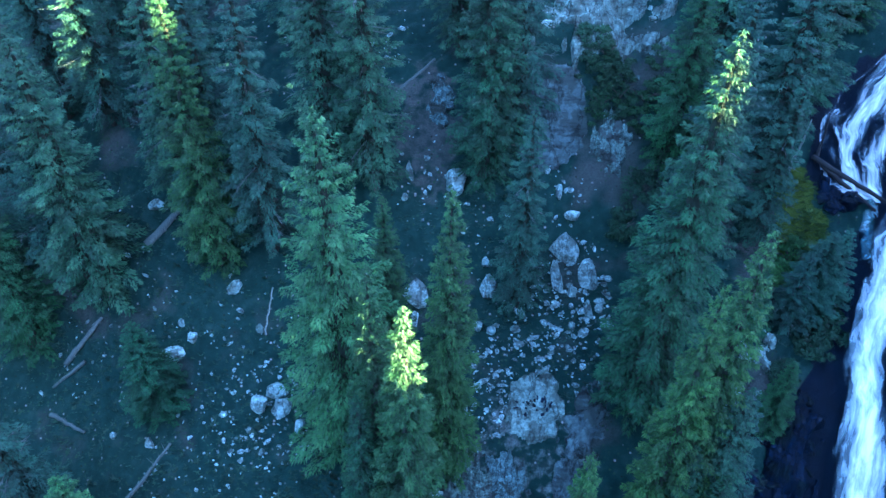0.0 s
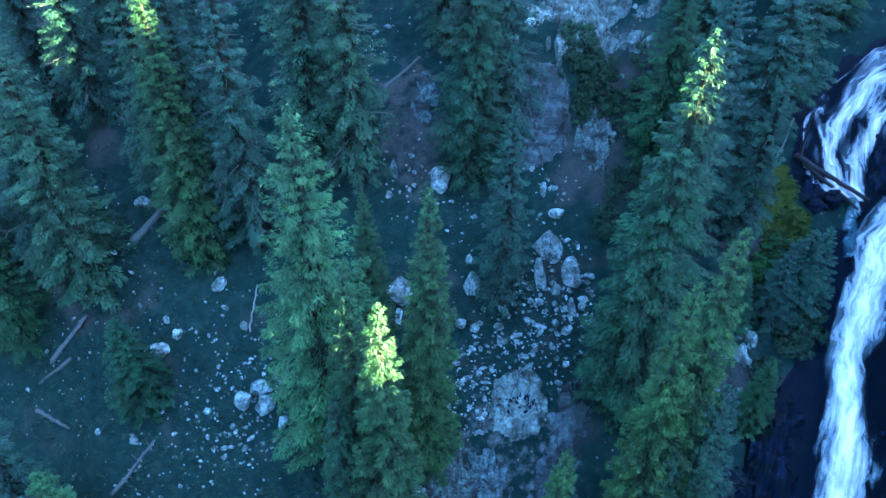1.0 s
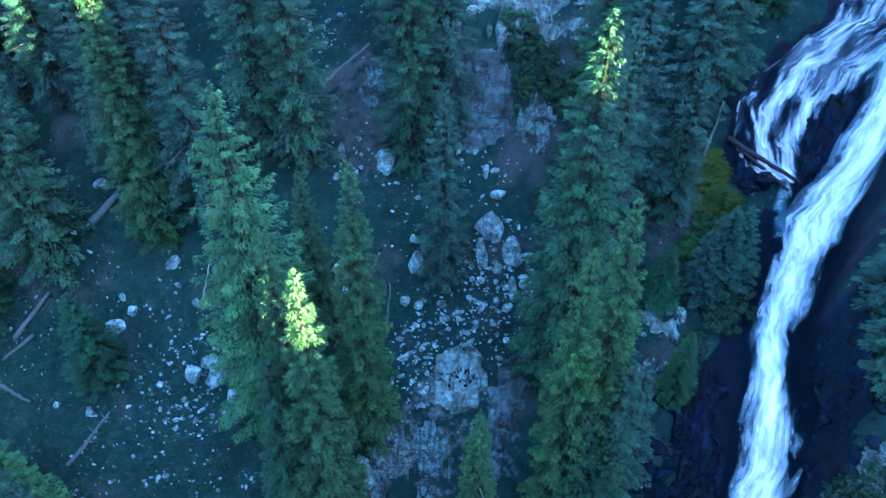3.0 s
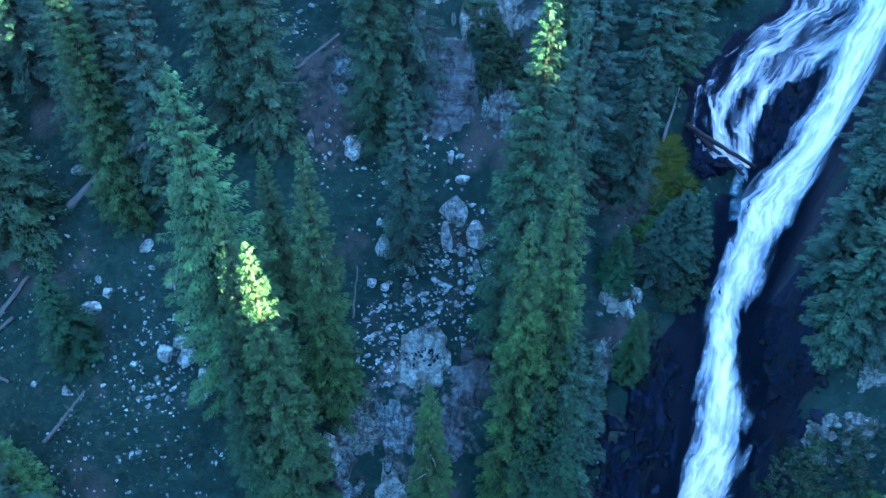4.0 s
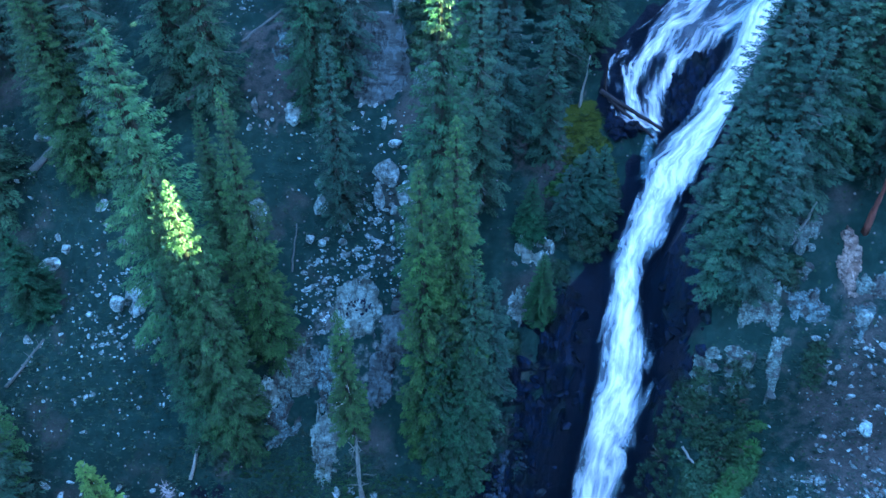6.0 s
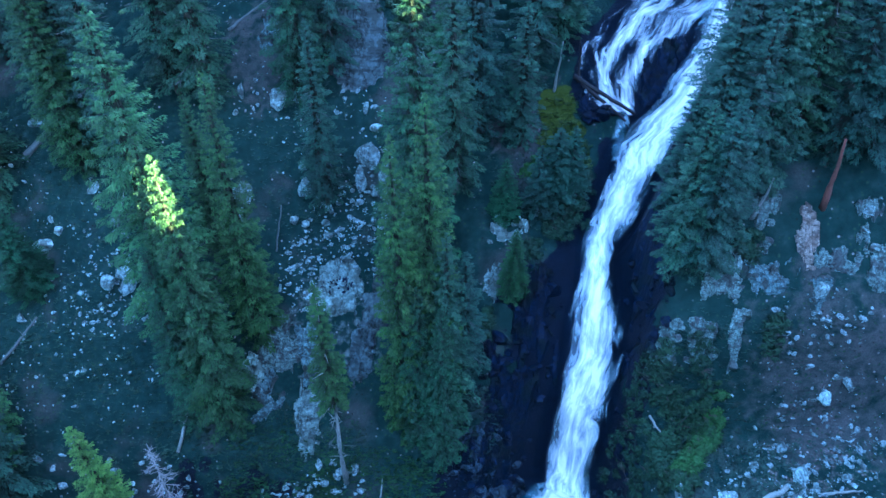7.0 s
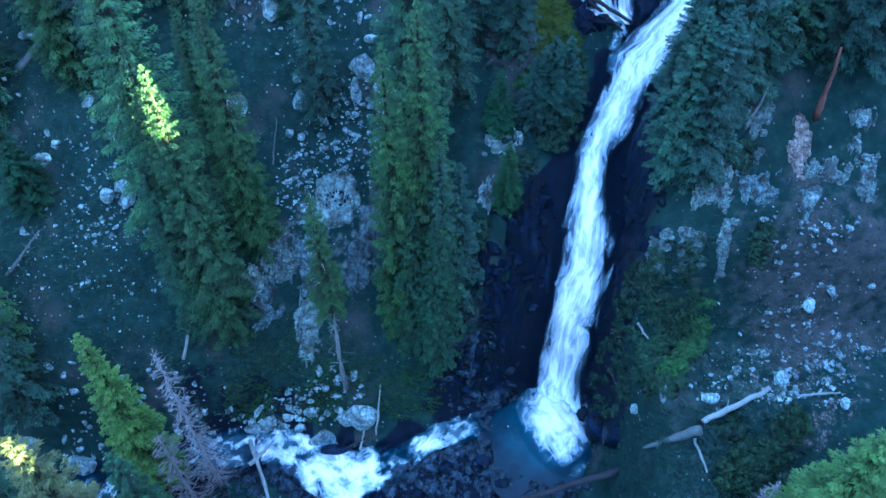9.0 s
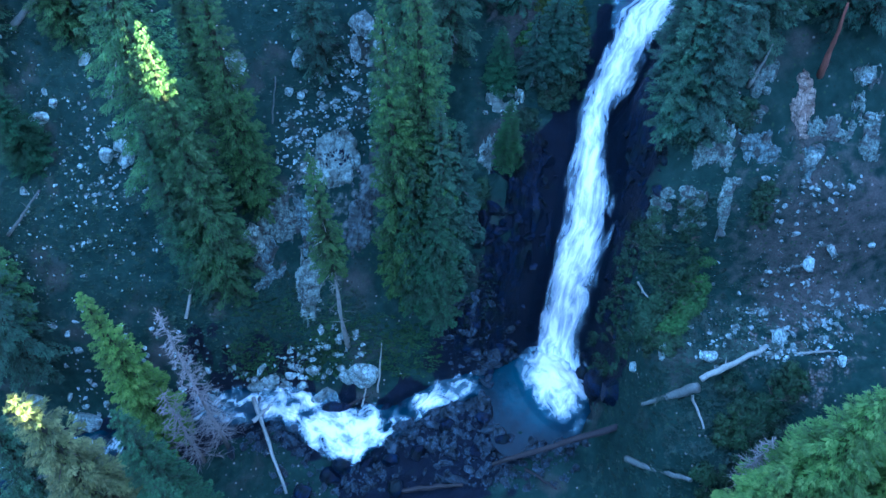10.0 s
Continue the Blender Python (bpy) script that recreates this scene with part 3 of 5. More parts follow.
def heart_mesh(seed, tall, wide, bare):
    """Dense inner twigs of a crown as a shell, coloured dark for inner shade."""
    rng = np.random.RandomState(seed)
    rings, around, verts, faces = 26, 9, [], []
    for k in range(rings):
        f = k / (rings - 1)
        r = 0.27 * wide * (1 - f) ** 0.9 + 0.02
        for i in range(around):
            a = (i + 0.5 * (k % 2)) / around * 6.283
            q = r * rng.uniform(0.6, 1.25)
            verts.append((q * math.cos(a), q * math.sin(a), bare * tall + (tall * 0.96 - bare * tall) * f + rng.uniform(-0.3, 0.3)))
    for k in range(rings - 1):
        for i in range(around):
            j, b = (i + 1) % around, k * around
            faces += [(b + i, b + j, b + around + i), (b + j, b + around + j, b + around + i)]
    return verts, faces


def tube(points, radii, sides=8, verts=None, faces=None):
    """Adds a tapered tube along points to verts and faces."""
    verts, faces = ([], []) if verts is None else (verts, faces)
    b, n = len(verts), len(points)
    for i, (p, r) in enumerate(zip(points, radii)):
        d = Vector(points[min(i + 1, n - 1)]) - Vector(points[max(i - 1, 0)])
        q = d.to_track_quat("Z", "Y")
        for s in range(sides):
            a = s / sides * 2 * math.pi
            verts.append(tuple(Vector(p) + q @ Vector((r * math.cos(a), r * math.sin(a), 0))))
    for i in range(n - 1):
        for s in range(sides):
            t = (s + 1) % sides
            faces.append((b + i * sides + s, b + i * sides + t, b + (i + 1) * sides + t, b + (i + 1) * sides + s))
    faces.append(tuple(b + s for s in reversed(range(sides))))
    faces.append(tuple(b + (n - 1) * sides + s for s in range(sides)))
    return verts, faces


def trunk_mesh(seed, tall, radius, stubs):
    rng = np.random.RandomState(seed)
    bend = rng.uniform(-0.12, 0.12, 4)
    pts = [(bend[0] * math.sin(k), bend[1] * math.sin(k * 1.3), tall * k / 9 - 0.6 * (k == 0)) for k in range(10)]
    v, f = tube(pts, [radius * (1.35 if k == 0 else 1 - k / 9.6) for k in range(10)], 9)
    for _ in range(stubs):
        z, a, L = rng.uniform(0.1, 0.8) * tall, rng.rand() * 6.283, rng.uniform(0.5, 1.6)
        p = Vector((0, 0, z))
        d = Vector((math.cos(a), math.sin(a), rng.uniform(-0.5, 0.1)))
        tube([p, p + d * L * 0.6, p + d * L + Vector((0, 0, -0.1))], [0.05, 0.035, 0.012], 5, v, f)
    return v, f


TALL = 26.0
KINDS = {}


def tree_kind(key, label, leaf, seed, levels, wide, bare, whorl, droop, twig, ragged, stubs=0, bark=None):
    root = tagged(new("spruce_tree"), label, "tree", "spruces on the slope")
    v, f = trunk_mesh(seed + 50, TALL * 0.95, 0.28, stubs)
    mesh_object("trunk", v, f, bark or BARK, root)
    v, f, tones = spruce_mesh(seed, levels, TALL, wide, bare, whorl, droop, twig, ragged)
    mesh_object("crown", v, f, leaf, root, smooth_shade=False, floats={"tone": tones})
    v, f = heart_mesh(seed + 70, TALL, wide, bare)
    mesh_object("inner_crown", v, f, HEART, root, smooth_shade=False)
    if stubs:
        rng = np.random.RandomState(seed + 90)
        v, f = [], []
        for _ in range(12):
            at, a = rng.uniform(0.15, 0.72), rng.rand() * 6.283
            reach = wide * (1 - at) ** 0.66 * rng.uniform(0.85, 1.12)
            p, d = Vector((0, 0, TALL * at)), Vector((math.cos(a), math.sin(a), rng.uniform(-0.35, 0.0)))
            tube([p + d * reach * 0.2, p + d * reach * 0.7, p + d * reach], [0.06, 0.04, 0.012], 4, v, f)
            for _ in range(6):
                q = p + d * reach * rng.uniform(0.55, 0.98)
                e = Vector((d.x + rng.uniform(-0.9, 0.9), d.y + rng.uniform(-0.9, 0.9), rng.uniform(-0.8, 0.3))) * reach * 0.22
                tube([q, q + e * 0.6, q + e], [0.03, 0.02, 0.006], 3, v, f)
        tagged(mesh_object("dead_wood", v, f, GREYWOOD, root), "bare grey dead branches", kind="stuff")
    KINDS[key] = root


tree_kind("blue", "tall grey-green spruce with layered drooping boughs", BLUE, 1, 34, 4.0, 0.05, 10, 0.42, 0.44, 0.5)
tree_kind("pale", "large pale green spruce with ragged layered boughs", PALE, 7, 36, 5.2, 0.04, 10, 0.38, 0.46, 0.5)
tree_kind("blue2", "tall grey-green spruce with ragged boughs and dead twigs", BLUE, 2, 35, 3.4, 0.07, 9, 0.5, 0.42, 0.55, 34)
tree_kind("green", "slender dark green fir with a dense pointed crown", GREEN, 3, 44, 3.0, 0.03, 10, 0.36, 0.36, 0.35)
tree_kind("green2", "dense green fir with a narrow crown", GREEN, 4, 42, 3.2, 0.04, 10, 0.42, 0.38, 0.4)
tree_kind("lime", "slender yellow-green fir with a dense pointed crown", LIME, 9, 44, 2.8, 0.03, 10, 0.36, 0.36, 0.3)
tree_kind("bare", "slender green fir with a bare lower trunk", LIME, 5, 28, 2.0, 0.46, 8, 0.35, 0.34, 0.45, 40, DEADWOOD)
tree_kind("fresh", "bright green fir with a pointed crown", FRESH, 6, 38, 3.0, 0.06, 10, 0.35, 0.42, 0.4)
tree_kind("olive", "yellowish green spruce with ragged thinning boughs", OLIVE, 12, 34, 3.8, 0.05, 9, 0.42, 0.44, 0.55, 14)
used = set()


def tree(key, x, y, top, wide=1.0, turn=0.0, lean=(0.0, 0.0)):
    """Sets a tree with its foot on the ground and its tip at the height top."""
    foot = height(x, y) - 0.1
    s = (top - foot) / TALL
    root = KINDS[key]
    m = pose(x, y, foot, lean[0], lean[1], turn) @ Matrix.Diagonal((s ** 0.5 * wide, s ** 0.5 * wide, s, 1))
    if key not in used:
        used.add(key)
        root.matrix_basis = m
        return root
    keep = root.scale.copy()
    root.scale = (1, 1, 1)
    ob = copy_thing(root, m)
    root.scale = keep
    return ob


MIDDLE = [
    ("pale", -6.2, 31.9, 41.6, 0.92), ("lime", -2.2, 25.5, 34.6, 1), ("lime", -4.2, 27.7, 34.8, 0.85),
    ("green", -4.9, 25.9, 26.4, 0.9), ("lime", -3.8, 37.2, 32.4, 0.9), ("lime", 0.2, 31, 37.6, 0.9),
    ("blue2", 5.6, 40.2, 36.8, 0.85), ("bare", 7.8, 22.5, 26.6, 0.85),
]
RIDGE_BY_FALL = [
    ("green2", 14, 33.8, 44.7, 1.1), ("lime", 15.4, 26.3, 38.2, 0.98), ("lime", 13.4, 25.2, 36.3, 0.85),
    ("blue", 16.6, 25.2, 28.4, 0.75), ("green", 16.1, 23.4, 22.8, 0.9), ("green", 22.0, 30.3, 24.4, 0.9),
    ("blue", 25.6, 37.2, 29.2, 1.1), ("blue2", 26.9, 37.6, 29, 1), ("blue2", 24.2, 36.4, 28, 1),
    ("blue2", 22.8, 41.9, 37.6, 0.9), ("green2", 21.4, 36, 27, 1), ("blue2", 17.2, 38.6, 42, 0.9),
    ("green2", 14.6, 24.2, 24, 0.9), ("blue2", 18, 26.5, 25.5, 0.9),
]
UPPER_WEST = [
    ("green2", -22, 35.9, 21.9, 1.35), ("lime", -17.3, 43.3, 43.5, 1.1), ("blue2", -5.2, 46.6, 49.5, 1.0),
    ("blue2", -8.5, 48, 50, 1.1), ("blue2", -12.9, 43.4, 45.6, 1.0), ("blue", -16.8, 45.4, 44, 1.0),
    ("blue2", -19.9, 47.0, 45, 1.0), ("blue", -27.6, 43.8, 40, 1.15), ("blue2", -30.5, 46, 40, 1.2),
    ("green2", -34.5, 42.5, 34, 1.1), ("blue2", -37.5, 47.5, 38, 1.1), ("blue2", -28.5, 56, 46, 1.1),
    ("blue", -22, 58, 48, 1.1), ("blue2", -12, 59, 54, 1.1),
]
UPPER_EAST = [
    ("green2", 3.3, 47, 50, 1), ("blue2", 5.6, 49.5, 52, 1), ("blue", 19, 43, 44, 1),
    ("blue2", 23.8, 46.5, 46, 1), ("blue", 26.5, 49.5, 48, 1), ("blue2", 28, 53.5, 52, 1),
    ("green2", 17, 47, 46, 0.9), ("blue2", 20.5, 52, 50, 1), 
    ("blue2", 1.5, 57, 55, 1),
]
EAST_BANK = [
    ("blue", 35, 27, 37.5, 1), ("blue2", 36.5, 29.5, 42, 1), ("blue", 38.5, 31.5, 45, 1.05),
    ("blue2", 41.9, 33.4, 46, 0.9), ("blue2", 44.6, 32.6, 46, 0.85), ("blue", 46.8, 33, 48, 1.1),
    ("blue2", 39, 36.5, 50, 1), ("blue", 44, 37.5, 52, 1), ("blue2", 50.5, 35, 50, 1),
    ("blue2", 49, 41, 55, 1.1), ("blue", 45, 43, 58, 1),
]
CREEKSIDE = [
    ("fresh", -9.2, 16.5, 18.2, 1), ("green2", -4, 7.4, 18.2, 1), ("olive", -9.6, 7.6, 20, 1.2),
    ("green", -0.4, 3, 18, 1), ("pale", -24, 25, 20, 0.8), ("blue", -23, 22.5, 21, 1.1),
    ("blue2", -29, 28, 26, 1.1), ("blue", -15.5, 9, 15, 1.1), ("fresh", 41, 5.2, 25, 1.5),
    ("fresh", 46, 5, 26, 1.5), ("fresh", 36.5, 3.4, 19.5, 1.3),
]
FALL_EAST = [
    ("blue", 33.5, 27.4, 37, 0.9), ("blue2", 33.4, 30.8, 36.5, 0.95), ("blue", 35.4, 31.2, 43, 1.0), ("blue2", 37.6, 34.8, 48, 1.0),
    ("blue", 36.3, 35.6, 44, 0.9), ("blue2", 41.5, 40.0, 53, 1.0), ("blue", 46.5, 47.0, 60, 1.0),
]
FAR_WEST = [
    ("blue2", -35, 61, 48, 1.1), ("blue", -40.5, 56, 42, 1.1), ("blue", -30, 66, 54, 1.1), ("blue2", -24, 66, 57, 1.1), ("blue", -18, 67, 58, 1.1),
    ("blue2", -9, 64, 58, 1.0), ("blue2", -33.5, 53, 42, 1.0), ("green2", -20.5, 53.5, 48, 1.0), ("blue2", -9.5, 55.5, 52, 1.0),
]
FAR_EAST = [
    ("blue", 31, 58.5, 56, 1.0), ("blue2", 25, 58, 57, 1.0), ("blue", 16, 63, 60, 1.0), ("blue2", 21, 58, 56, 1.0), ("blue2", 8, 64, 60, 1.0), ("blue", -3, 68, 60, 1.0), ("green2", 31.5, 54.5, 50, 0.8), ("blue2", 4.5, 56, 54, 0.9),
]
rnd = random.Random(5)
for area in (MIDDLE, RIDGE_BY_FALL, UPPER_WEST, UPPER_EAST, EAST_BANK, CREEKSIDE, FALL_EAST, FAR_WEST, FAR_EAST):
    for key, x, y, top, wide in area:
        tree(key, x, y, top, wide, rnd.uniform(0, 360), (rnd.uniform(-0.7, 0.7), rnd.uniform(-0.7, 0.7)))

# ---- rocks ----
def unit_ball(level):
    bm = bmesh.new()
    bmesh.ops.create_icosphere(bm, subdivisions=level, radius=1.0)
    v = np.array([q.co[:] for q in bm.verts])
    f = [tuple(q.index for q in face.verts) for face in bm.faces]
    bm.free()
    return v, f


BALLS = {k: unit_ball(k) for k in (1, 2, 3, 4, 5)}


def stone_shape(seed, level, cuts, lo=0.55, rough=0.06, craggy=0.0):
    """An angular stone: a ball cut by planes, with a rough skin."""
    rng = np.random.RandomState(seed)
    v, f = BALLS[level]
    v = v.copy()
    for _ in range(cuts):
        n = rng.normal(size=3)
        n /= np.linalg.norm(n)
        v -= np.clip(v @ n - rng.uniform(lo, 0.92), 0, None)[:, None] * n
    wob = fbm(v[:, 0] * 2 + v[:, 2], v[:, 1] * 2 - v[:, 2], 1.6, 3, seed % 13)
    if craggy:
        turn = Euler((rng.rand() * 3, rng.rand() * 3, rng.rand() * 3)).to_matrix()
        wob = wob * 0.4
        for i, p in enumerate(v):
            q = turn @ Vector(p) + Vector((seed * 1.7, 0, 0))
            q = Vector((q.x * 2.2, q.y * 2.2, q.z * 3.4)) + noise.noise_vector(q * 1.5) * 0.5
            wob[i] += craggy * (noise.cell(q) - 0.5) + 0.6 * craggy * (noise.cell(q * 2.3) - 0.5) + 0.8 * noise.fractal(q, 1.0, 2.0, 3)
    return v * (1 + rough * wob)[:, None], f


STONE_MESHES = {}


def stone_mesh(kind, seed, level, cuts, mat, lo=0.55, rough=0.06):
    key = (kind, seed)
    if key not in STONE_MESHES:
        v, f = stone_shape(seed, level, cuts, lo, rough)
        me = bpy.data.meshes.new(kind)
        me.from_pydata([tuple(p) for p in v], [], f)
        me.materials.append(mat)
        me.shade_smooth()
        me.set_sharp_from_angle(angle=radians(28))
        STONE_MESHES[key] = me
    return STONE_MESHES[key]


def boulder(x, y, w, h, label, group, mat=None, seed=None, sink=0.3, tall=0.8, flat=0.75):
    """w across the slope, h down the slope; the stone is bedded in the ground."""
    seed = int(abs(x * 31 + y * 17)) % 9 if seed is None else seed
    mat = mat or BOULDER
    me = stone_mesh("boulder_" + mat.name, seed, 3, 9, mat, 0.38, 0.05)
    ob = new("boulder", me)
    lift = 0.5 * min(w, h) * tall
    ob.matrix_world = pose(x, y, height(x, y) + lift * (1 - 2 * sink), 25 + (seed * 7) % 12, (seed * 11) % 16 - 8, (seed * 37) % 40 - 20) @ Matrix.Diagonal((w * 0.56, h * 0.56, lift * 1.1 / 0.8 * flat + 0.05, 1))
    return tagged(ob, label, "boulder", group)


UPPER_BOULDERS = [
    (1.0, 46.8, 1.98, 2.21), (2.7, 46.7, 0.62, 0.62), (-3.0, 45.9, 0.7, 0.7), (-2.0, 40.8, 2.17, 2.61), (-2.1, 39.3, 0.65, 1.52), (3.4, 41.1, 1.65, 2.17), (3.4, 42.3, 0.78, 1.04),
    (9.4, 43.3, 2.64, 2.64), (11.2, 41.8, 1.99, 2.43), (9.9, 40.9, 0.97, 0.97), (11.2, 40.2, 0.8, 1.55), (12.0, 40.0, 0.71, 0.71), (8.7, 41.6, 1.1, 2.63),
    (2.6, 39.1, 1.05, 0.8), (3.6, 38.8, 0.78, 0.78), (5.5, 38.8, 0.7, 0.7), (12.7, 38.6, 0.62, 1.15), (9.8, 39.0, 0.62, 0.62), (6.1, 39.5, 0.52, 1.14), (-2.6, 47.7, 0.62, 1.77), (9.0, 46.5, 0.62, 1.34), (10.1, 45.1, 1.33, 0.8),
]
MEADOW_BOULDERS = [
    (-16.2, 41.4, 1.64, 1.28), (-14.0, 39.0, 0.72, 0.72), (-12.8, 35.4, 1.61, 1.4), (-13.6, 34.3, 1.43, 1.43), (-12.1, 34.3, 1.7, 1.5), (-10.7, 33.2, 0.97, 1.33), (-21.1, 38.6, 2.16, 1.5),
    (-22.5, 33.3, 0.77, 1.16), (-19.5, 39.2, 1.04, 0.9), (-20.5, 40.3, 0.67, 0.67), (-25.8, 34.4, 0.6, 0.6), (-16.7, 34.3, 0.64, 0.64), (-14.6, 33.2, 0.54, 0.54), (-13.6, 31.9, 0.63, 0.63), (-23.0, 48.1, 1.9, 1.2),
]
EAST_BOULDERS = [
    (42.5, 17.2, 1.25, 1.7), (45.3, 22.2, 0.9, 1.2), (46.6, 22.6, 0.8, 1.5), (43.1, 15.9, 0.65, 0.94), (39.4, 17.9, 0.91, 0.73), (36.6, 15.2, 1.7, 0.9), (46.4, 14.9, 0.67, 0.96), (47.5, 29.9, 1.3, 0.8),
    (33.4, 15.6, 1.0, 1.6), (31.9, 16.3, 0.9, 1.0), (43.6, 25.5, 1.5, 1.4), (46.3, 17.6, 0.8, 0.6), (42.2, 20.0, 1.0, 0.8),
]
CREEK_BOULDERS = [
    (9.1, 20.9, 2.9, 2.9), (5.4, 20.1, 3.0, 2.2), (-1.4, 21.1, 1.8, 1.5), (0.0, 21.3, 1.8, 1.5), (1.5, 21.0, 1.6, 1.4), (7.6, 21.0, 1.6, 1.8), (4.2, 21.6, 1.3, 1.2), (-18.6, 18.9, 3.76, 1.6), (-24.6, 20.7, 2.46, 1.94), (7.0, 21.6, 0.96, 0.96), (2.9, 20.9, 1.2, 1.1),
]
BLACK_BOULDERS = [
    (6.9, 18.6, 3.1, 1.7), (4.1, 18.1, 1.5, 1.0), (7.9, 13.1, 2.13, 1.59), (9.9, 13.2, 1.37, 1.37), (12.0, 13.2, 1.46, 1.46), (14.5, 13.8, 1.55, 1.55), (6.9, 12.1, 2.12, 1.8), (4.5, 10.8, 1.92, 1.92), (16.9, 15.6, 1.55, 1.55), (19.4, 13.4, 1.32, 1.32), (12.6, 10.8, 1.75, 1.75),
    (8.3, 15.8, 0.9, 0.7), (11.0, 16.2, 0.8, 0.6), (20.6, 20.9, 1.5, 1.3), (20.0, 18.7, 1.2, 1.0), (20.3, 16.4, 1.6, 1.3), (21.7, 14.3, 1.7, 1.4), (21.8, 22.7, 1.8, 1.5), (23.7, 13.3, 1.3, 1.0), (19.4, 21.9, 1.3, 1.1), (20.9, 15.1, 1.0, 0.9), (30.4, 19.2, 2.2, 3.2), (31.0, 16.4, 2.6, 2.6),
]
for x, y, w, h in UPPER_BOULDERS:
    boulder(x, y, w, h, "pale grey granite boulder bedded in the talus slope", "boulders on the talus")
for x, y, w, h in MEADOW_BOULDERS:
    boulder(x, y, w, h, "pale granite boulder lying in the grassy slope", "boulders in the meadow")
for x, y, w, h in EAST_BOULDERS:
    boulder(x, y, w, h, "white weathered boulder on the bare eastern slope", "boulders on the east slope")
for x, y, w, h in CREEK_BOULDERS:
    boulder(x, y, w, h, "rounded grey boulder on the creek bank", "boulders by the creek", seed=int(x * 3) % 5)
for x, y, w, h in BLACK_BOULDERS:
    boulder(x, y, w, h, "wet black boulder in the creek bed", "wet boulders", ROCK_WET, sink=0.35)


def block_shape(seed, level):
    """A jointed block: a ball cut square on six sides, its corners broken."""
    rng = np.random.RandomState(seed)
    v, f = BALLS[level]
    v = v.copy()
    for ax in range(3):
        for sgn in (-1, 1):
            n = rng.normal(scale=0.13, size=3)
            n[ax] += sgn
            n /= np.linalg.norm(n)
            v -= np.clip(v @ n - rng.uniform(0.46, 0.62), 0, None)[:, None] * n
    for _ in range(5):
        n = rng.normal(size=3)
        n /= np.linalg.norm(n)
        v -= np.clip(v @ n - rng.uniform(0.55, 0.8), 0, None)[:, None] * n
    wob = fbm(v[:, 0] * 2 + v[:, 2], v[:, 1] * 2 - v[:, 2], 1.1, 3, seed % 13)
    return v * (1.55 + 0.05 * wob)[:, None], f


BLOCKS = [block_shape(500 + k, 2) for k in range(14)]


def cells(u, v, size, seed, stretch):
    """Jittered cells: the nearest cell's centre, three random numbers of it, and the distance to the joint."""
    best, second = np.full(u.shape, 1e9), np.full(u.shape, 1e9)
    out = [np.zeros(u.shape) for _ in range(5)]
    iu, iv = np.floor(u / size), np.floor(v / (size * stretch))
    for du in (-1, 0, 1):
        for dv in (-1, 0, 1):
            a, b = iu + du, iv + dv
            rnd = [np.mod(np.sin(a * k1 + b * k2 + seed * 3.7) * 43758.5453, 1.0) for k1, k2 in ((12.99, 78.23), (39.35, 11.14), (73.16, 52.24), (26.65, 9.78), (57.7, 31.9))]
            cu, cv = (a + rnd[0]) * size, (b + rnd[1]) * size * stretch
            d = np.hypot(u - cu, (v - cv) / stretch)
            closer = d < best
            second = np.where(closer, best, np.minimum(second, d))
            best = np.where(closer, d, best)
            out = [np.where(closer, n, o) for n, o in zip((cu, cv, rnd[2], rnd[3], rnd[4]), out)]
    return (*out, second - best)


def crag_mesh(x, y, w, d, rise, seed, turn, block, grain, calm):
    """A jointed rock face that follows the slope: tilted cells of rock with ragged edges that dip under the turf."""
    step = 0.11 if max(w, d) < 6 else 0.15
    us, vs = np.arange(-0.66 * w, 0.66 * w + step, step), np.arange(-0.66 * d, 0.66 * d + step, step)
    u, v = np.meshgrid(us, vs, indexing="ij")
    c, s = math.cos(radians(turn)), math.sin(radians(turn))
    gx, gy = x + u * c - v * s, y + u * s + v * c
    wu = u + 0.16 * block * fbm(gx, gy, 1.7, 3, seed % 17)
    wv = v + 0.16 * block * fbm(gx, gy, 1.9, 3, seed % 17 + 3)
    k, q = math.cos(radians(grain)), math.sin(radians(grain))

    def cover(a, b):
        return 1 - np.hypot(a / (0.5 * w), b / (0.5 * d)) + (0.46 * calm) * fbm(a + seed, b, 1.8, 3, seed % 19) - 0.08 * calm

    total = np.zeros(u.shape)
    keep = None
    for size, amp in ((block, 1.0), (block * 0.45, 0.45)):
        cu, cv, r1, r2, r3, joint = cells(wu * k + wv * q, wv * k - wu * q, size, seed, 1.7)
        pu, pv = cu * k - cv * q, cu * q + cv * k
        m = cover(pu, pv) if size < 0.3 * min(w, d) or size < 0.6 else cover(u, v)
        if keep is None:
            keep = m
            total = total + rise * (0.10 + 0.30 * np.clip(m, 0, 0.7) + 0.22 * calm * (r1 - 0.4) * amp)
        else:
            keep = np.minimum(keep, m + 0.10)
            total = total + calm * 0.10 * rise * (r1 - 0.5)
        total = total + calm * amp * 0.42 * ((r2 - 0.5) * (wu - pu) + (r3 - 0.6) * (wv - pv))
        total = total - calm * 0.16 * amp * smooth(0.09, 0.0, joint)
    total = total + 0.05 * fbm(gx, gy, 0.6, 3, seed % 7)
    lift = np.where(keep > 0.0, np.maximum(total, 0.06), -0.45)
    z = surface(gx, gy) + lift
    return np.stack([gx, gy, z], -1).reshape(-1, 3), sheet(len(us), len(vs))


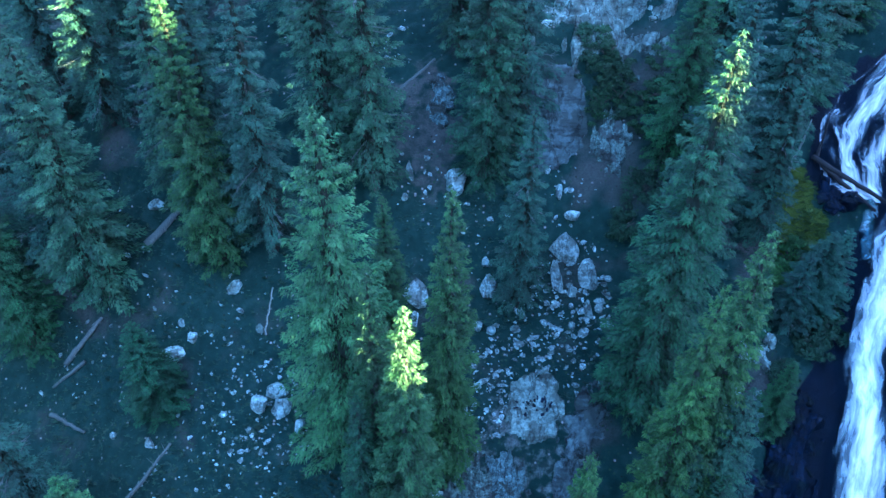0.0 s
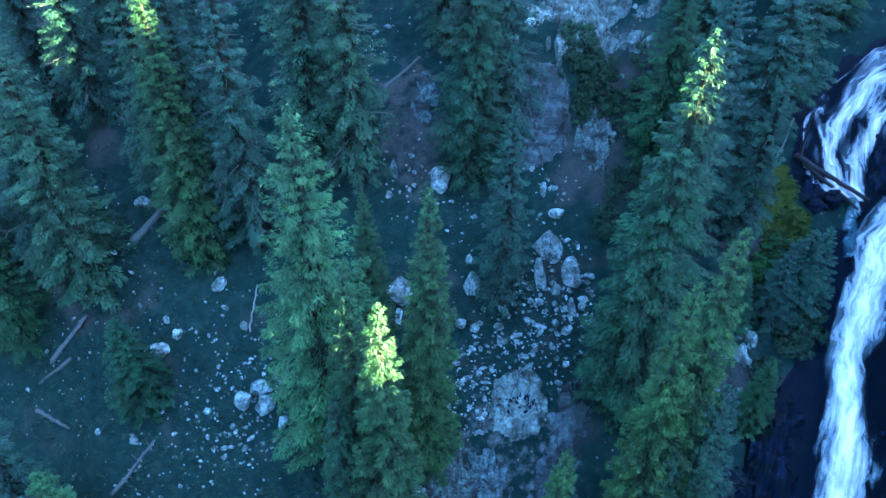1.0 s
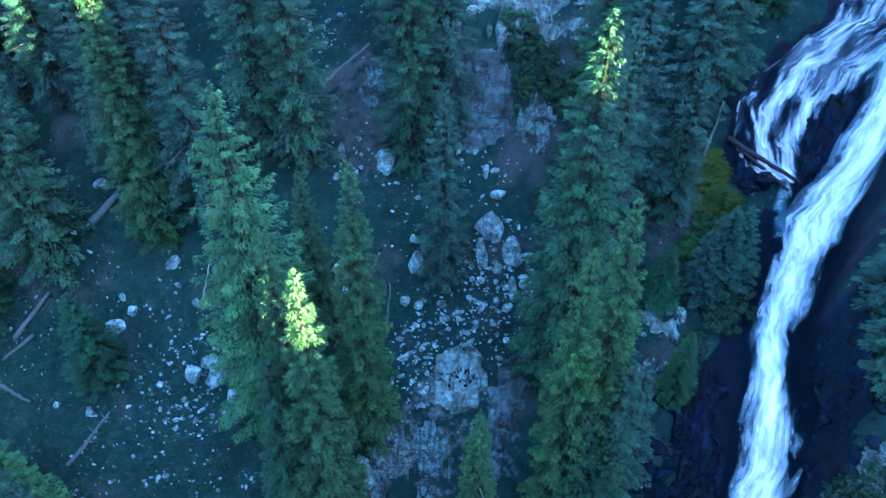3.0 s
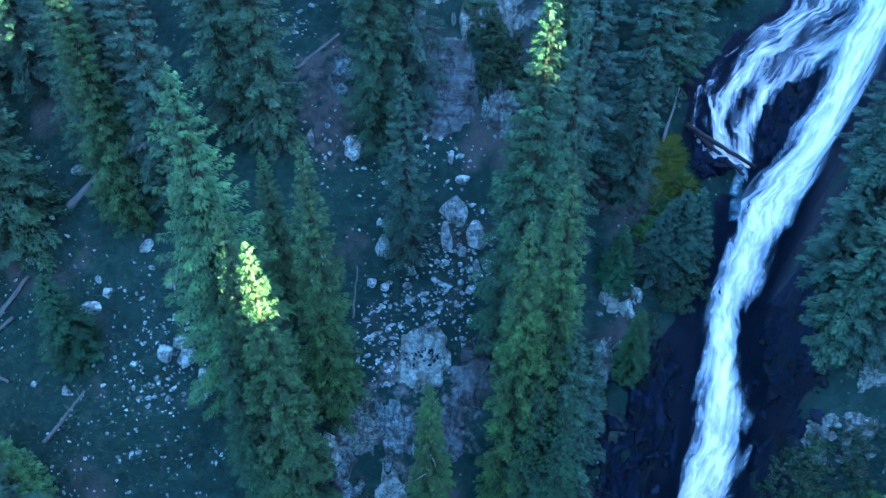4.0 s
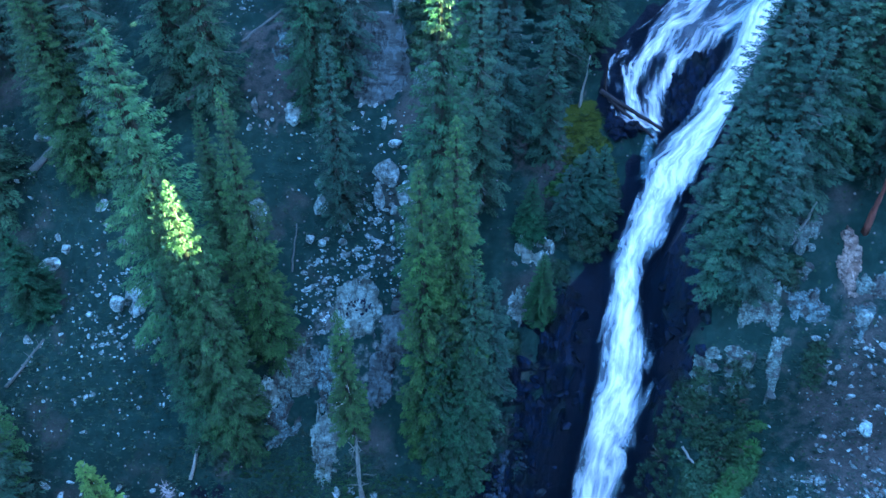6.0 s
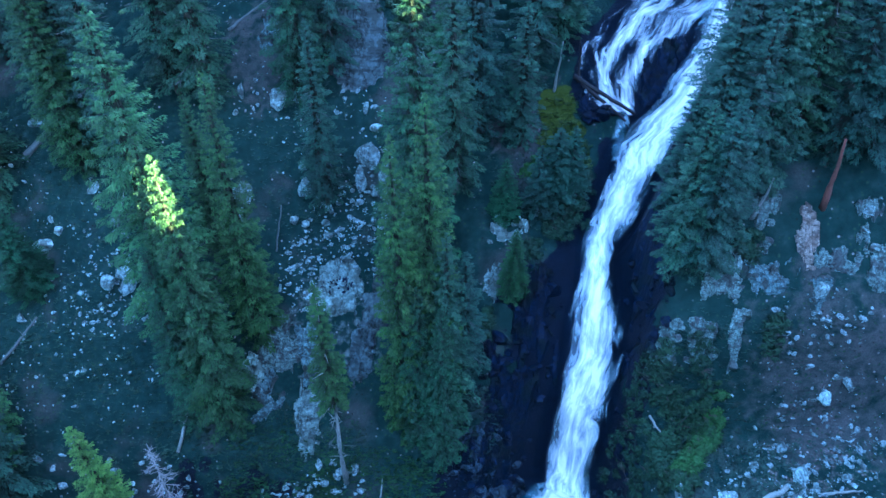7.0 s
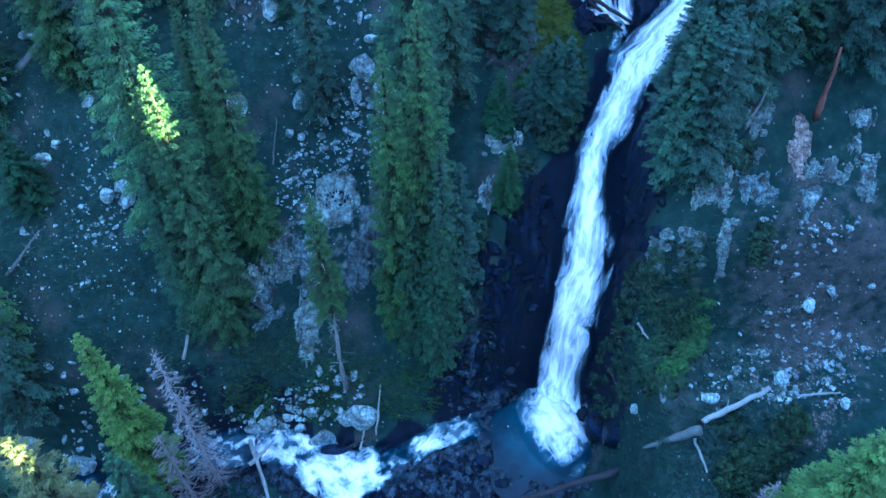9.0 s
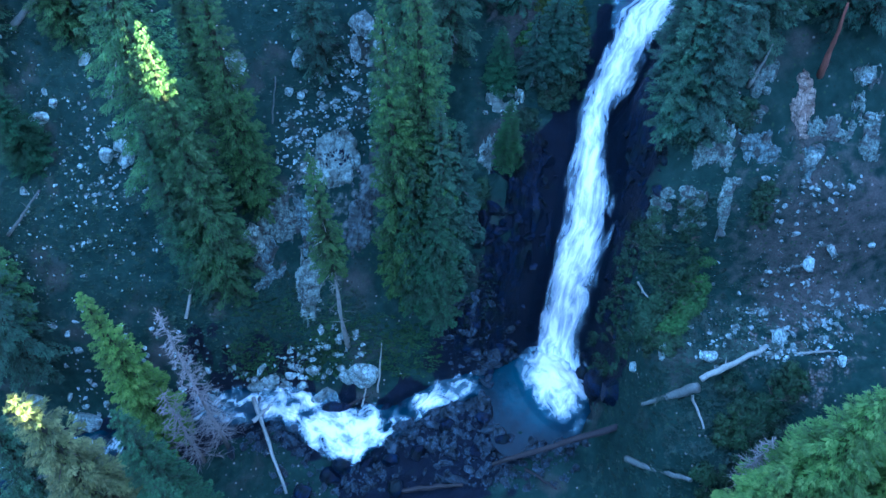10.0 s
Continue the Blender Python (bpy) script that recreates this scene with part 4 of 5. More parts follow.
def outcrop(x, y, w, h, rise, label, mat, seed, turn=0.0, lumps=5, block=0.8, grain=None, calm=1.0):
    """A rock face of jointed rock with loose blocks broken from it."""
    rng = np.random.RandomState(seed)
    root = tagged(new("rock_outcrop"), label, "rock", "outcrops")
    z = height(x, y)
    root.matrix_world = pose(x, y, z)
    slope = math.atan2(height(x, y + 1.5) - height(x, y - 1.5), 3.0)
    d = h * max(0.6, math.cos(slope))
    v, f = crag_mesh(x, y, w, d, rise, seed, turn, block, rng.uniform(-40, 40) if grain is None else grain, calm)
    ob = mesh_object("rock_mass", v - np.array((x, y, z)), f, mat, root)
    if calm > 0.5:
        ob.data.set_sharp_from_angle(angle=radians(32))
    c, sn = math.cos(radians(turn)), math.sin(radians(turn))
    a, r = rng.rand(lumps) * 6.283, rng.uniform(0.5, 1.1, lumps)
    du, dv = 0.5 * w * r * np.cos(a), 0.5 * d * r * np.sin(a)
    dx, dy = du * c - dv * sn, du * sn + dv * c
    zz = surface(x + dx, y + dy) - z
    for k in range(lumps):
        v, f = BLOCKS[rng.randint(14)]
        big = rng.uniform(0.16, 0.42)
        ob = mesh_object("block", v, f, mat, root)
        ob.data.set_sharp_from_angle(angle=radians(24))
        ob.matrix_basis = pose(dx[k], dy[k], zz[k] + 0.1 * big, *rng.uniform(-35, 35, 3)) @ Matrix.Diagonal((big, big * rng.uniform(0.6, 1.2), big * rng.uniform(0.5, 0.9), 1))
    return root


outcrop(6.8, 34.2, 4.4, 5.2, 3.0, "pale rounded granite outcrop with dark pits above a ledge", FACE_ROCK, 1, lumps=4, block=1.4, calm=0.35)
outcrop(10.6, 33.2, 2.8, 7.6, 1.8, "grey ribbed rock face beside the pale outcrop", SLAB_ROCK, 2, turn=-28, lumps=5, block=0.9, grain=10, calm=0.7)
outcrop(1.6, 30.3, 4.2, 5.0, 1.6, "broken grey rock step on the slope", ROCK, 3, lumps=6, block=1.0)
outcrop(4.6, 30.0, 3.2, 5.2, 1.4, "stained rock step below the talus", ROCK_DARK, 4, lumps=6, block=0.7, grain=0)
outcrop(4.5, 25.9, 2.6, 6.4, 1.3, "pale rock slab at the foot of the cliff band", FACE_ROCK, 5, lumps=4, block=1.4, grain=-20, calm=0.5)
outcrop(9.0, 29.6, 2.4, 6.0, 1.4, "ribbed grey rock face with grassy ledges", SLAB_ROCK, 6, turn=-20, lumps=6, block=0.8, grain=0, calm=0.8)
outcrop(-0.6, 28.6, 2.6, 3.4, 1.8, "pale rock nose with a dark hollow", FACE_ROCK, 7, lumps=4, block=1.1, calm=0.7)
outcrop(0.9, 27.4, 2.8, 5.4, 1.3, "dark stained rock step above the grass", ROCK_DARK, 9, lumps=6, block=0.8)
outcrop(12.6, 55.6, 9.6, 7.4, 2.4, "high pale cliff split by slanting cracks", FACE_ROCK, 8, turn=18, lumps=9, block=1.1, grain=50)
outcrop(14.4, 59.8, 9.0, 6.0, 2.4, "pale cracked cliff top below the trees", FACE_ROCK, 27, turn=10, lumps=6, block=1.0, grain=50)
outcrop(8.4, 50.2, 5.8, 7.0, 1.3, "smooth grey leaning rock slab", SLAB_ROCK, 10, lumps=3, block=1.6, grain=-15, calm=0.2)
outcrop(12.8, 49.0, 3.0, 5.4, 2.6, "upright pale rock pillar on the slope", ROCK, 11, lumps=4, block=0.7, grain=0)
outcrop(6.3, 52.8, 1.4, 4.4, 2.0, "narrow pale rock beside the slab", ROCK, 12, lumps=2, block=0.9)
outcrop(-0.2, 52.0, 1.8, 4.4, 2.2, "tall curved rock standing in bare soil", ROCK_DARK, 13, lumps=3, block=1.2)
outcrop(-26.6, 57.8, 2.0, 5.5, 2.0, "grey cliff seen between the spruces", ROCK, 14, lumps=3)
outcrop(21.8, 34.4, 3.2, 4.4, 1.6, "pale rock ledge between the firs by the fall", FACE_ROCK, 15, lumps=5, block=0.9, calm=0.8)
outcrop(20.7, 31.7, 2.2, 3.8, 1.2, "lower pale rock ledge by the fall", FACE_ROCK, 16, lumps=3, block=0.8, calm=0.8)
outcrop(32.8, 24.1, 3.0, 2.6, 1.4, "broken white rock ledge above the shrubs", ROCK, 17, lumps=6, block=0.5, turn=-18, grain=80)
outcrop(35.4, 23.7, 3.4, 2.2, 1.3, "white rock ledge split into blocks", ROCK, 18, lumps=6, block=0.5, grain=80)
outcrop(36.9, 26.3, 3.8, 3.0, 1.6, "white stepped rock face on the east slope", ROCK, 19, turn=32, lumps=5, block=0.45, grain=80)
outcrop(39.9, 26.5, 4.0, 2.4, 1.6, "blue-grey overhanging rock lip above bare soil", ROCK_DARK, 20, lumps=4, block=0.9, grain=60)
outcrop(37.8, 24.3, 1.3, 6.4, 1.3, "narrow rib of pale rock", ROCK, 21, lumps=4, block=0.5, turn=4)
outcrop(39.8, 29.7, 1.9, 3.0, 1.6, "white cracked crag below the spruces", ROCK, 22, lumps=3, block=0.5)
outcrop(43.0, 28.6, 1.5, 5.0, 1.4, "tall buff rock rib on the east slope", BUFF_ROCK, 23, lumps=3, block=0.6, grain=0)
outcrop(45.0, 27.3, 3.4, 2.2, 1.3, "white blocky cliff edge", ROCK, 24, lumps=5, block=0.45, grain=80)
outcrop(48.0, 26.9, 2.0, 3.8, 1.6, "white pillared cliff above the bare slope", ROCK, 25, lumps=4, block=0.6, grain=0)
outcrop(51.4, 26.4, 3.4, 3.6, 2.0, "white cliff end above the bare slope", ROCK, 26, lumps=4, block=0.5, grain=80)
outcrop(46.9, 28.9, 1.2, 2.4, 1.2, "small pale rock tooth on the turf", ROCK, 41, lumps=2, block=0.4)
outcrop(47.5, 30.1, 2.2, 1.7, 1.2, "pale ring of rock on the turf", ROCK, 42, lumps=2, block=0.5)
outcrop(43.7, 25.6, 1.9, 2.2, 1.0, "low grey rock hump in bare soil", ROCK_DARK, 43, lumps=3, block=0.6)
outcrop(40.0, 28.0, 1.0, 1.2, 0.7, "small pale rock in the turf", ROCK, 45, lumps=2, block=0.4)
# black rock about the fall
outcrop(35.9, 47.0, 3.4, 10.6, 2.2, "black wet rock island parting the waterfall", ROCK_WET, 30, turn=-35, lumps=4, block=0.9)
outcrop(32.6, 30.4, 2.8, 9.0, 2.0, "black wet rock wall beside the fall", ROCK_WET, 31, lumps=6, block=0.8)
outcrop(31.6, 25.0, 1.9, 6.0, 1.6, "wet black rock rib at the foot of the fall", ROCK_WET, 32, lumps=5, block=0.7)
outcrop(23.4, 29.2, 4.6, 7.6, 2.0, "dark wet cliff west of the fall", ROCK_WET, 33, lumps=7, block=1.0)
outcrop(21.8, 25.4, 5.0, 6.6, 2.0, "black broken rock above the pool", ROCK_WET, 34, lumps=8, block=0.8)
outcrop(19.4, 22.8, 5.0, 3.4, 1.4, "heap of black rock on the pool bank", ROCK_WET, 35, lumps=8, block=0.7)
outcrop(29.0, 45.0, 1.8, 2.6, 1.2, "dark mossy rock under the driftwood", ROCK_WET, 36, lumps=4)


def scatter(name, label, category, count, pick, size, mat, seed, level=1, sink=0.25):
    """Many small stones as one mesh."""
    rng = np.random.RandomState(seed)
    shapes = [stone_shape(200 + k, level, 8, 0.45, 0.0) for k in range(7)]
    verts, faces, base = [], [], 0
    xy = np.array([pick(rng) for _ in range(count)])
    for (x, y), z in zip(xy, surface(xy[:, 0], xy[:, 1])):
        s = size[0] + (size[1] - size[0]) * rng.rand() ** 4
        v, f = shapes[rng.randint(7)]
        a = Euler((rng.uniform(-0.6, 0.9), rng.uniform(-0.5, 0.5), rng.rand() * 6.28)).to_matrix()
        v = (v * (s * rng.uniform(0.6, 1.6), s * rng.uniform(0.45, 1.1), s * 0.7)) @ np.array(a).T
        verts.append(v + (x, y, z + s * (0.6 - 2 * sink) * 0.6))
        faces += [tuple(i + base for i in t) for t in f]
        base += len(v)
    ob = mesh_object(name, np.concatenate(verts), faces, mat, smooth_shade=False)
    return tagged(ob, label, category, kind="stuff")


def blob(cx, cy, rx, ry):
    def pick(rng):
        a, r = rng.rand() * 6.283, rng.rand() ** 0.6
        return cx + rx * r * math.cos(a), cy + ry * r * math.sin(a)
    return pick


def rim(cx, cy, rx, ry):
    def pick(rng):
        a, r = rng.uniform(2.6, 5.6), rng.uniform(0.84, 1.25)
        return cx + rx * r * math.cos(a), cy + ry * r * math.sin(a)
    return pick


def ring_point(rng, cx, cy, rx, ry):
    a, r = rng.uniform(1.9, 5.4), rng.normal(1.0, 0.07)
    return cx + rx * r * math.cos(a), cy + ry * r * math.sin(a)


def either(*picks):
    return lambda rng: picks[rng.randint(len(picks))](rng)


PEBBLE = rock_material("pale_loose_stone", (0.2236, 0.3200, 0.3162), (0.4300, 0.5800, 0.5610), stain=(0.1376, 0.1900, 0.1734), scale=2.0)
scatter("talus_stones", "pale angular stones of the talus slope", "stones", 560, either(blob(8, 38.4, 5, 4.2), blob(7.6, 38.0, 4.4, 2.6), blob(3.4, 35.2, 1.9, 3.0), blob(10, 41, 3, 3)), (0.10, 0.48), PEBBLE, 1)
scatter("meadow_stones", "small white stones strewn over the meadow", "stones", 560, either(blob(-17, 36.5, 9, 6), blob(-13.5, 34, 5, 3.5), blob(-16, 29, 9, 4), blob(-28, 44, 8, 7)), (0.12, 0.34), PEBBLE, 2)
scatter("upper_stones", "loose stones in bare soil under the cliffs", "stones", 180, either(blob(-1.5, 48, 2.6, 4), blob(9, 46.5, 3, 2), blob(-4.5, 57, 2.4, 4), blob(3, 44, 2.5, 3)), (0.08, 0.4), PEBBLE, 3)
scatter("east_stones", "white rubble on the bare eastern slope", "stones", 1100, either(blob(43, 22, 5, 3), blob(46, 21.5, 4, 3), blob(44, 24, 4, 2), blob(43.6, 16.2, 4.0, 1.8), blob(46.5, 18.3, 3.4, 1.2), blob(44, 20.5, 4, 3), blob(38, 17, 3, 3), blob(41.5, 15.4, 1.6, 0.8), blob(49.5, 20.2, 3.5, 1.0)), (0.05, 0.34), PEBBLE, 4)
scatter("creek_bank_stones", "pale round stones along the creek bank", "stones", 420, either(blob(1.5, 21.6, 6, 1.1), blob(0.5, 21.4, 3.5, 0.9), blob(-8, 22, 5, 2), blob(6, 22.4, 4, 1.0), blob(-17, 22, 5, 3)), (0.12, 0.6), PEBBLE, 5, level=2, sink=0.36)
scatter("black_rubble", "black wet broken rock beside the fall and the pool", "stones", 280, either(blob(8.5, 18.5, 3.2, 1.0), blob(22.4, 26.5, 3.4, 3.4), blob(23.6, 29.5, 2.6, 3.4), blob(20.4, 23.0, 3.0, 1.8), blob(32.2, 27.5, 1.3, 4.5), blob(30.4, 19.5, 1.6, 3.5), blob(29.6, 44.4, 1.4, 1.0)), (0.18, 0.95), ROCK_WET, 8, level=2)
scatter("creek_bed_stones", "wet dark cobbles of the creek bed", "stones", 2300, either(blob(12.4, 16.0, 2.2, 1.8), blob(16, 18.2, 3, 1.6), blob(19.4, 19.6, 1.8, 1.4), blob(3.5, 16.6, 3, 1.6), blob(14, 13.6, 9, 3.4), blob(7, 12.6, 6, 3.0), blob(17.5, 15.5, 4, 3.2), blob(1, 17, 6, 3), blob(22, 12.0, 6, 2.2), blob(19.4, 22.6, 3.2, 2.0), rim(24.9, 18.6, 4.9, 5.2)), (0.12, 0.72), COBBLE, 6)

scatter("pool_rim_stones", "wet dark stones round the rim of the pool", "stones", 240, lambda rng: ring_point(rng, 24.9, 18.6, 4.9, 5.2), (0.2, 0.8), COBBLE, 11, level=2, sink=0.1)


def pit_shade_blobs():
    """Flat dark blobs set on the pale outcrop in place of its shaded pits."""
    rng = np.random.RandomState(77)
    host = [o for o in scene.collection.objects if o.name == "rock_outcrop"][0]
    mass = [o for o in host.children if o.name.startswith("rock_mass")][0]
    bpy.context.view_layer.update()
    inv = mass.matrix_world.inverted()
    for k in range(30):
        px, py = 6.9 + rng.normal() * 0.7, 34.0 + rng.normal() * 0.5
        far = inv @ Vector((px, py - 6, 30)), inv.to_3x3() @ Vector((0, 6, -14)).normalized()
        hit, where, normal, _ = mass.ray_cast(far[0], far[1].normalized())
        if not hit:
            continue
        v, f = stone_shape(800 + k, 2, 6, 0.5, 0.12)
        # wet black rock colour stands in for the shade inside a pit
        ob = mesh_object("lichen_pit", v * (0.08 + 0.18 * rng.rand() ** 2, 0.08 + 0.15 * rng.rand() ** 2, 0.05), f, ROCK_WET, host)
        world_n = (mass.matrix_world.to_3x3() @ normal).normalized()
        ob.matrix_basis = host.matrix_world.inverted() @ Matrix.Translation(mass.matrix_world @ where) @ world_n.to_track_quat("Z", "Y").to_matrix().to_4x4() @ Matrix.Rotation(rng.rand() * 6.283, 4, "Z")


pit_shade_blobs()

# ---- fallen and dead wood ----
def log(a, b, radius, label, mat=None, stubs=0, lift=0.0, sag=0.0, seed=0, taper=0.6, ends=None):
    """A trunk lying from a to b in plan; ends: heights given instead of the ground's."""
    rng = np.random.RandomState(seed + 100)
    mat = mat or DEADWOOD
    za, zb = ends if ends else (height(*a) + radius * 0.7, height(*b) + radius * 0.6)
    pts, rad = [], []
    side = Vector((b[1] - a[1], a[0] - b[0], 0)).normalized()
    grade = surface(np.linspace(a[0], b[0], 9), np.linspace(a[1], b[1], 9)) + radius * 0.5
    if not ends:
        lift += 0.75 * max(0.0, float(np.max(grade - np.linspace(za, zb, 9))))
    for k in range(9):
        s = k / 8
        p = Vector((a[0] + (b[0] - a[0]) * s, a[1] + (b[1] - a[1]) * s, za + (zb - za) * s + lift + sag * math.sin(math.pi * s)))
        pts.append(p + side * rng.uniform(-0.08, 0.08))
        rad.append(radius * (1 - (1 - taper) * s) * rng.uniform(0.93, 1.07))
    root = tagged(new("fallen_log"), label, "log", "fallen logs")
    root.matrix_world = Matrix.Translation(pts[0])
    v, f = tube([p - pts[0] for p in pts], rad, 10)
    mesh_object("stem", v, f, mat, root)
    for _ in range(stubs):
        i = rng.randint(2, 8)
        p, d = pts[i] - pts[0], Vector((rng.uniform(-1, 1), rng.uniform(-1, 1), rng.uniform(0.1, 0.9))).normalized()
        L = rng.uniform(0.3, 0.9)
        v, f = tube([p, p + d * L * 0.5, p + d * L], [0.05, 0.035, 0.012], 5)
        mesh_object("branch_stub", v, f, mat, root)
    return root


log((35.9, 13.6), (40.8, 15.6), 0.24, "bleached fallen trunk lying across the rubble", stubs=2, seed=1, taper=0.75)
log((43.1, 15.3), (46.8, 16.3), 0.12, "thin grey fallen stem on bare ground", seed=2)
log((31.4, 13.9), (20.9, 11.9), 0.30, "long dark wet trunk across the pool outlet", DARKWOOD, seed=3, ends=(3.6, 0.3), stubs=3)
log((35.4, 12.7), (32.0, 13.0), 0.40, "weathered grey butt of a fallen trunk above the pool", GREYWOOD, seed=4, stubs=2, taper=0.3)
log((35.3, 12.8), (36.1, 10.7), 0.12, "grey branch hanging down the bank", seed=5)
log((31.1, 10.4), (34.7, 7.2), 0.26, "weathered grey log in the bank grass", GREYWOOD, seed=6)
log((-1.4, 19.4), (3.0, 10.6), 0.20, "bleached bent log lying across the creek", seed=7, stubs=3, sag=0.5, ends=(-2.3, -3.2))
log((-0.9, 16.9), (0.6, 18.6), 0.22, "short bleached log by the creek", seed=8, ends=(-2.2, -1.9))
log((-7.1, 24.0), (-5.7, 27.1), 0.16, "grey log on the grassy bank", seed=9, stubs=3)
log((-24.0, 30.1), (-20.7, 32.9), 0.17, "bleached branched log on the meadow", GREYWOOD, seed=10, stubs=6)
log((23.7, 11.9), (26.2, 9.9), 0.14, "dark stick on the cobbles", DARKWOOD, seed=11)
log((12.6, 10.5), (18.4, 10.3), 0.22, "dark log among the creek cobbles", DARKWOOD, seed=12)
log((-31.4, 40.4), (-28.2, 42.6), 0.24, "grey fallen trunk with branch stubs under the spruces", GREYWOOD, seed=13, stubs=7)
log((-36.3, 47.7), (-34.0, 45.1), 0.22, "grey log under the spruces", GREYWOOD, seed=14)
log((-23.9, 45.6), (-20.7, 47.6), 0.36, "thick grey log lying between spruces", GREYWOOD, seed=15)
log((-4.1, 52.3), (-0.6, 55.4), 0.16, "thin grey log on bare soil", GREYWOOD, seed=16)
log((-29.7, 40.4), (-32.6, 39.3), 0.18, "short broken log on the meadow edge", GREYWOOD, seed=17)
log((-13.6, 38.6), (-13.2, 41.4), 0.07, "thin white stick in the grass", seed=18)
log((-32.3, 37.3), (-28.8, 35.3), 0.2, "old log half hidden by spruces", GREYWOOD, seed=19)
log((32.2, 21.6), (33.5, 20.3), 0.10, "pale stick among the shrubs", seed=20)
log((27.7, 46.6), (33.0, 44.0), 0.22, "dark driftwood log wedged across the fall", DARKWOOD, seed=21, lift=0.5)
log((28.4, 46.2), (32.2, 43.6), 0.18, "second dark driftwood log wedged in the fall", DARKWOOD, seed=22, lift=0.3)
log((10.4, 19.8), (11.0, 22.4), 0.10, "thin dead stem leaning on the bank", seed=23)
log((9.0, 18.6), (9.4, 20.4), 0.10, "pale stick over the black rocks", seed=24, lift=0.3)
log((1.2, 36.6), (1.4, 40.0), 0.09, "thin dead stem on the talus", GREYWOOD, seed=25)
log((5.0, 18.0), (9.6, 19.4), 0.14, "dark log jammed in the creek rocks", DARKWOOD, seed=26, lift=0.5)


def dead_tree(x, y, top, spread, label, mat, seed, radius=0.2, levels=48, lean=(0, 0)):
    """A standing dead tree: bare stem with many thin drooping branches."""
    rng = np.random.RandomState(seed)
    foot = height(x, y) - 0.1
    tall = top - foot
    root = tagged(new("dead_tree"), label, "tree", "dead trees")
    root.matrix_world = pose(x, y, foot, *lean, 0)
    v, f = tube([(0.1 * math.sin(k), 0.1 * math.cos(k * 1.3), tall * k / 9) for k in range(10)], [radius * (1 - k / 9.8) for k in range(10)], 8)
    mesh_object("trunk", v, f, mat, root)
    v, f = [], []
    for k in range(levels):
        s = 0.12 + 0.86 * k / levels
        for _ in range(5):
            a, L = rng.rand() * 6.283, spread * (1 - s) ** 0.5 * rng.uniform(0.4, 1.1) + 0.15
            p, d = Vector((0, 0, tall * s)), Vector((math.cos(a), math.sin(a), rng.uniform(-0.5, 0.15)))
            tip = p + d * L + Vector((0, 0, -0.15 * L))
            tube([p, p + d * L * 0.55, tip], [0.035, 0.025, 0.008], 4, v, f)
            for _ in range(6):
                q = p + d * L * rng.uniform(0.35, 0.95)
                e = Vector((d.x + rng.uniform(-0.9, 0.9), d.y + rng.uniform(-0.9, 0.9), rng.uniform(-0.7, 0.1))) * L * 0.3
                tube([q, q + e], [0.02, 0.006], 3, v, f)
    tagged(mesh_object("twig_mass", v, f, mat, root), kind="stuff")
    return root


TWIGS = wood_material("pale_dead_twigs", (0.11, 0.112, 0.106), (0.27, 0.27, 0.26))
dead_tree(-3.4, 15.3, 18.0, 1.9, "grey dead spruce with bare drooping twigs by the creek", TWIGS, 1)
dead_tree(-5.6, 14.2, 8.5, 2.2, "short dead spruce with pale bare twigs", TWIGS, 2, levels=26)
dead_tree(38.6, 7.4, 15.0, 1.2, "pale dead top among the green firs", TWIGS, 3, levels=22)


def snag(x, y, tall, radius, label, mat, lean):
    root = tagged(new("snag"), label, "snag", "snags")
    root.matrix_world = pose(x, y, height(x, y) - 0.2, *lean, 0)
    v, f = tube([(0.04 * math.sin(k * 2), 0.05 * math.cos(k), tall * k / 6) for k in range(7)], [radius * (1 - k / 8) for k in range(7)], 9)
    mesh_object("stem", v, f, mat, root)


snag(44.1, 30.0, 6.5, 0.28, "reddish barkless snag standing on the east slope", REDWOOD, (6, -6))
snag(28.2, 46.8, 4.2, 0.14, "thin dark snag standing beside the driftwood", DARKWOOD, (0, -3))
snag(39.0, 29.6, 4.0, 0.2, "pale broken trunk below the spruces", DEADWOOD, (4, 8))
snag(26.0, 46.2, 5.0, 0.16, "grey dead stem among the spruces", DEADWOOD, (0, 5))

# ---- shrubs and undergrowth ----
def leaf_clump(rng, verts, faces, tones, centre, radius, count, size, squash=0.7):
    for _ in range(count):
        d = rng.normal(size=3)
        d /= np.linalg.norm(d)
        d[2] = abs(d[2])
        p = np.array(centre) + d * (radius, radius, radius * squash) * rng.uniform(0.55, 1.05)
        a = rng.normal(size=3)
        a /= np.linalg.norm(a)
        c = np.cross(a, d + 0.3 * rng.normal(size=3))
        c /= np.linalg.norm(c) + 1e-6
        L = size * rng.uniform(0.6, 1.4)
        b = len(verts)
        verts += [p - a * L * 0.5, p + c * L * 0.3, p + a * L * 0.5 - (0, 0, 0.1 * L), p - c * L * 0.3]
        # leaves near a clump's top painted lighter, as if lit from above
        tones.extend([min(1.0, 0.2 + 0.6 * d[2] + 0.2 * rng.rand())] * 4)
        faces += [(b, b + 1, b + 2), (b, b + 2, b + 3)]


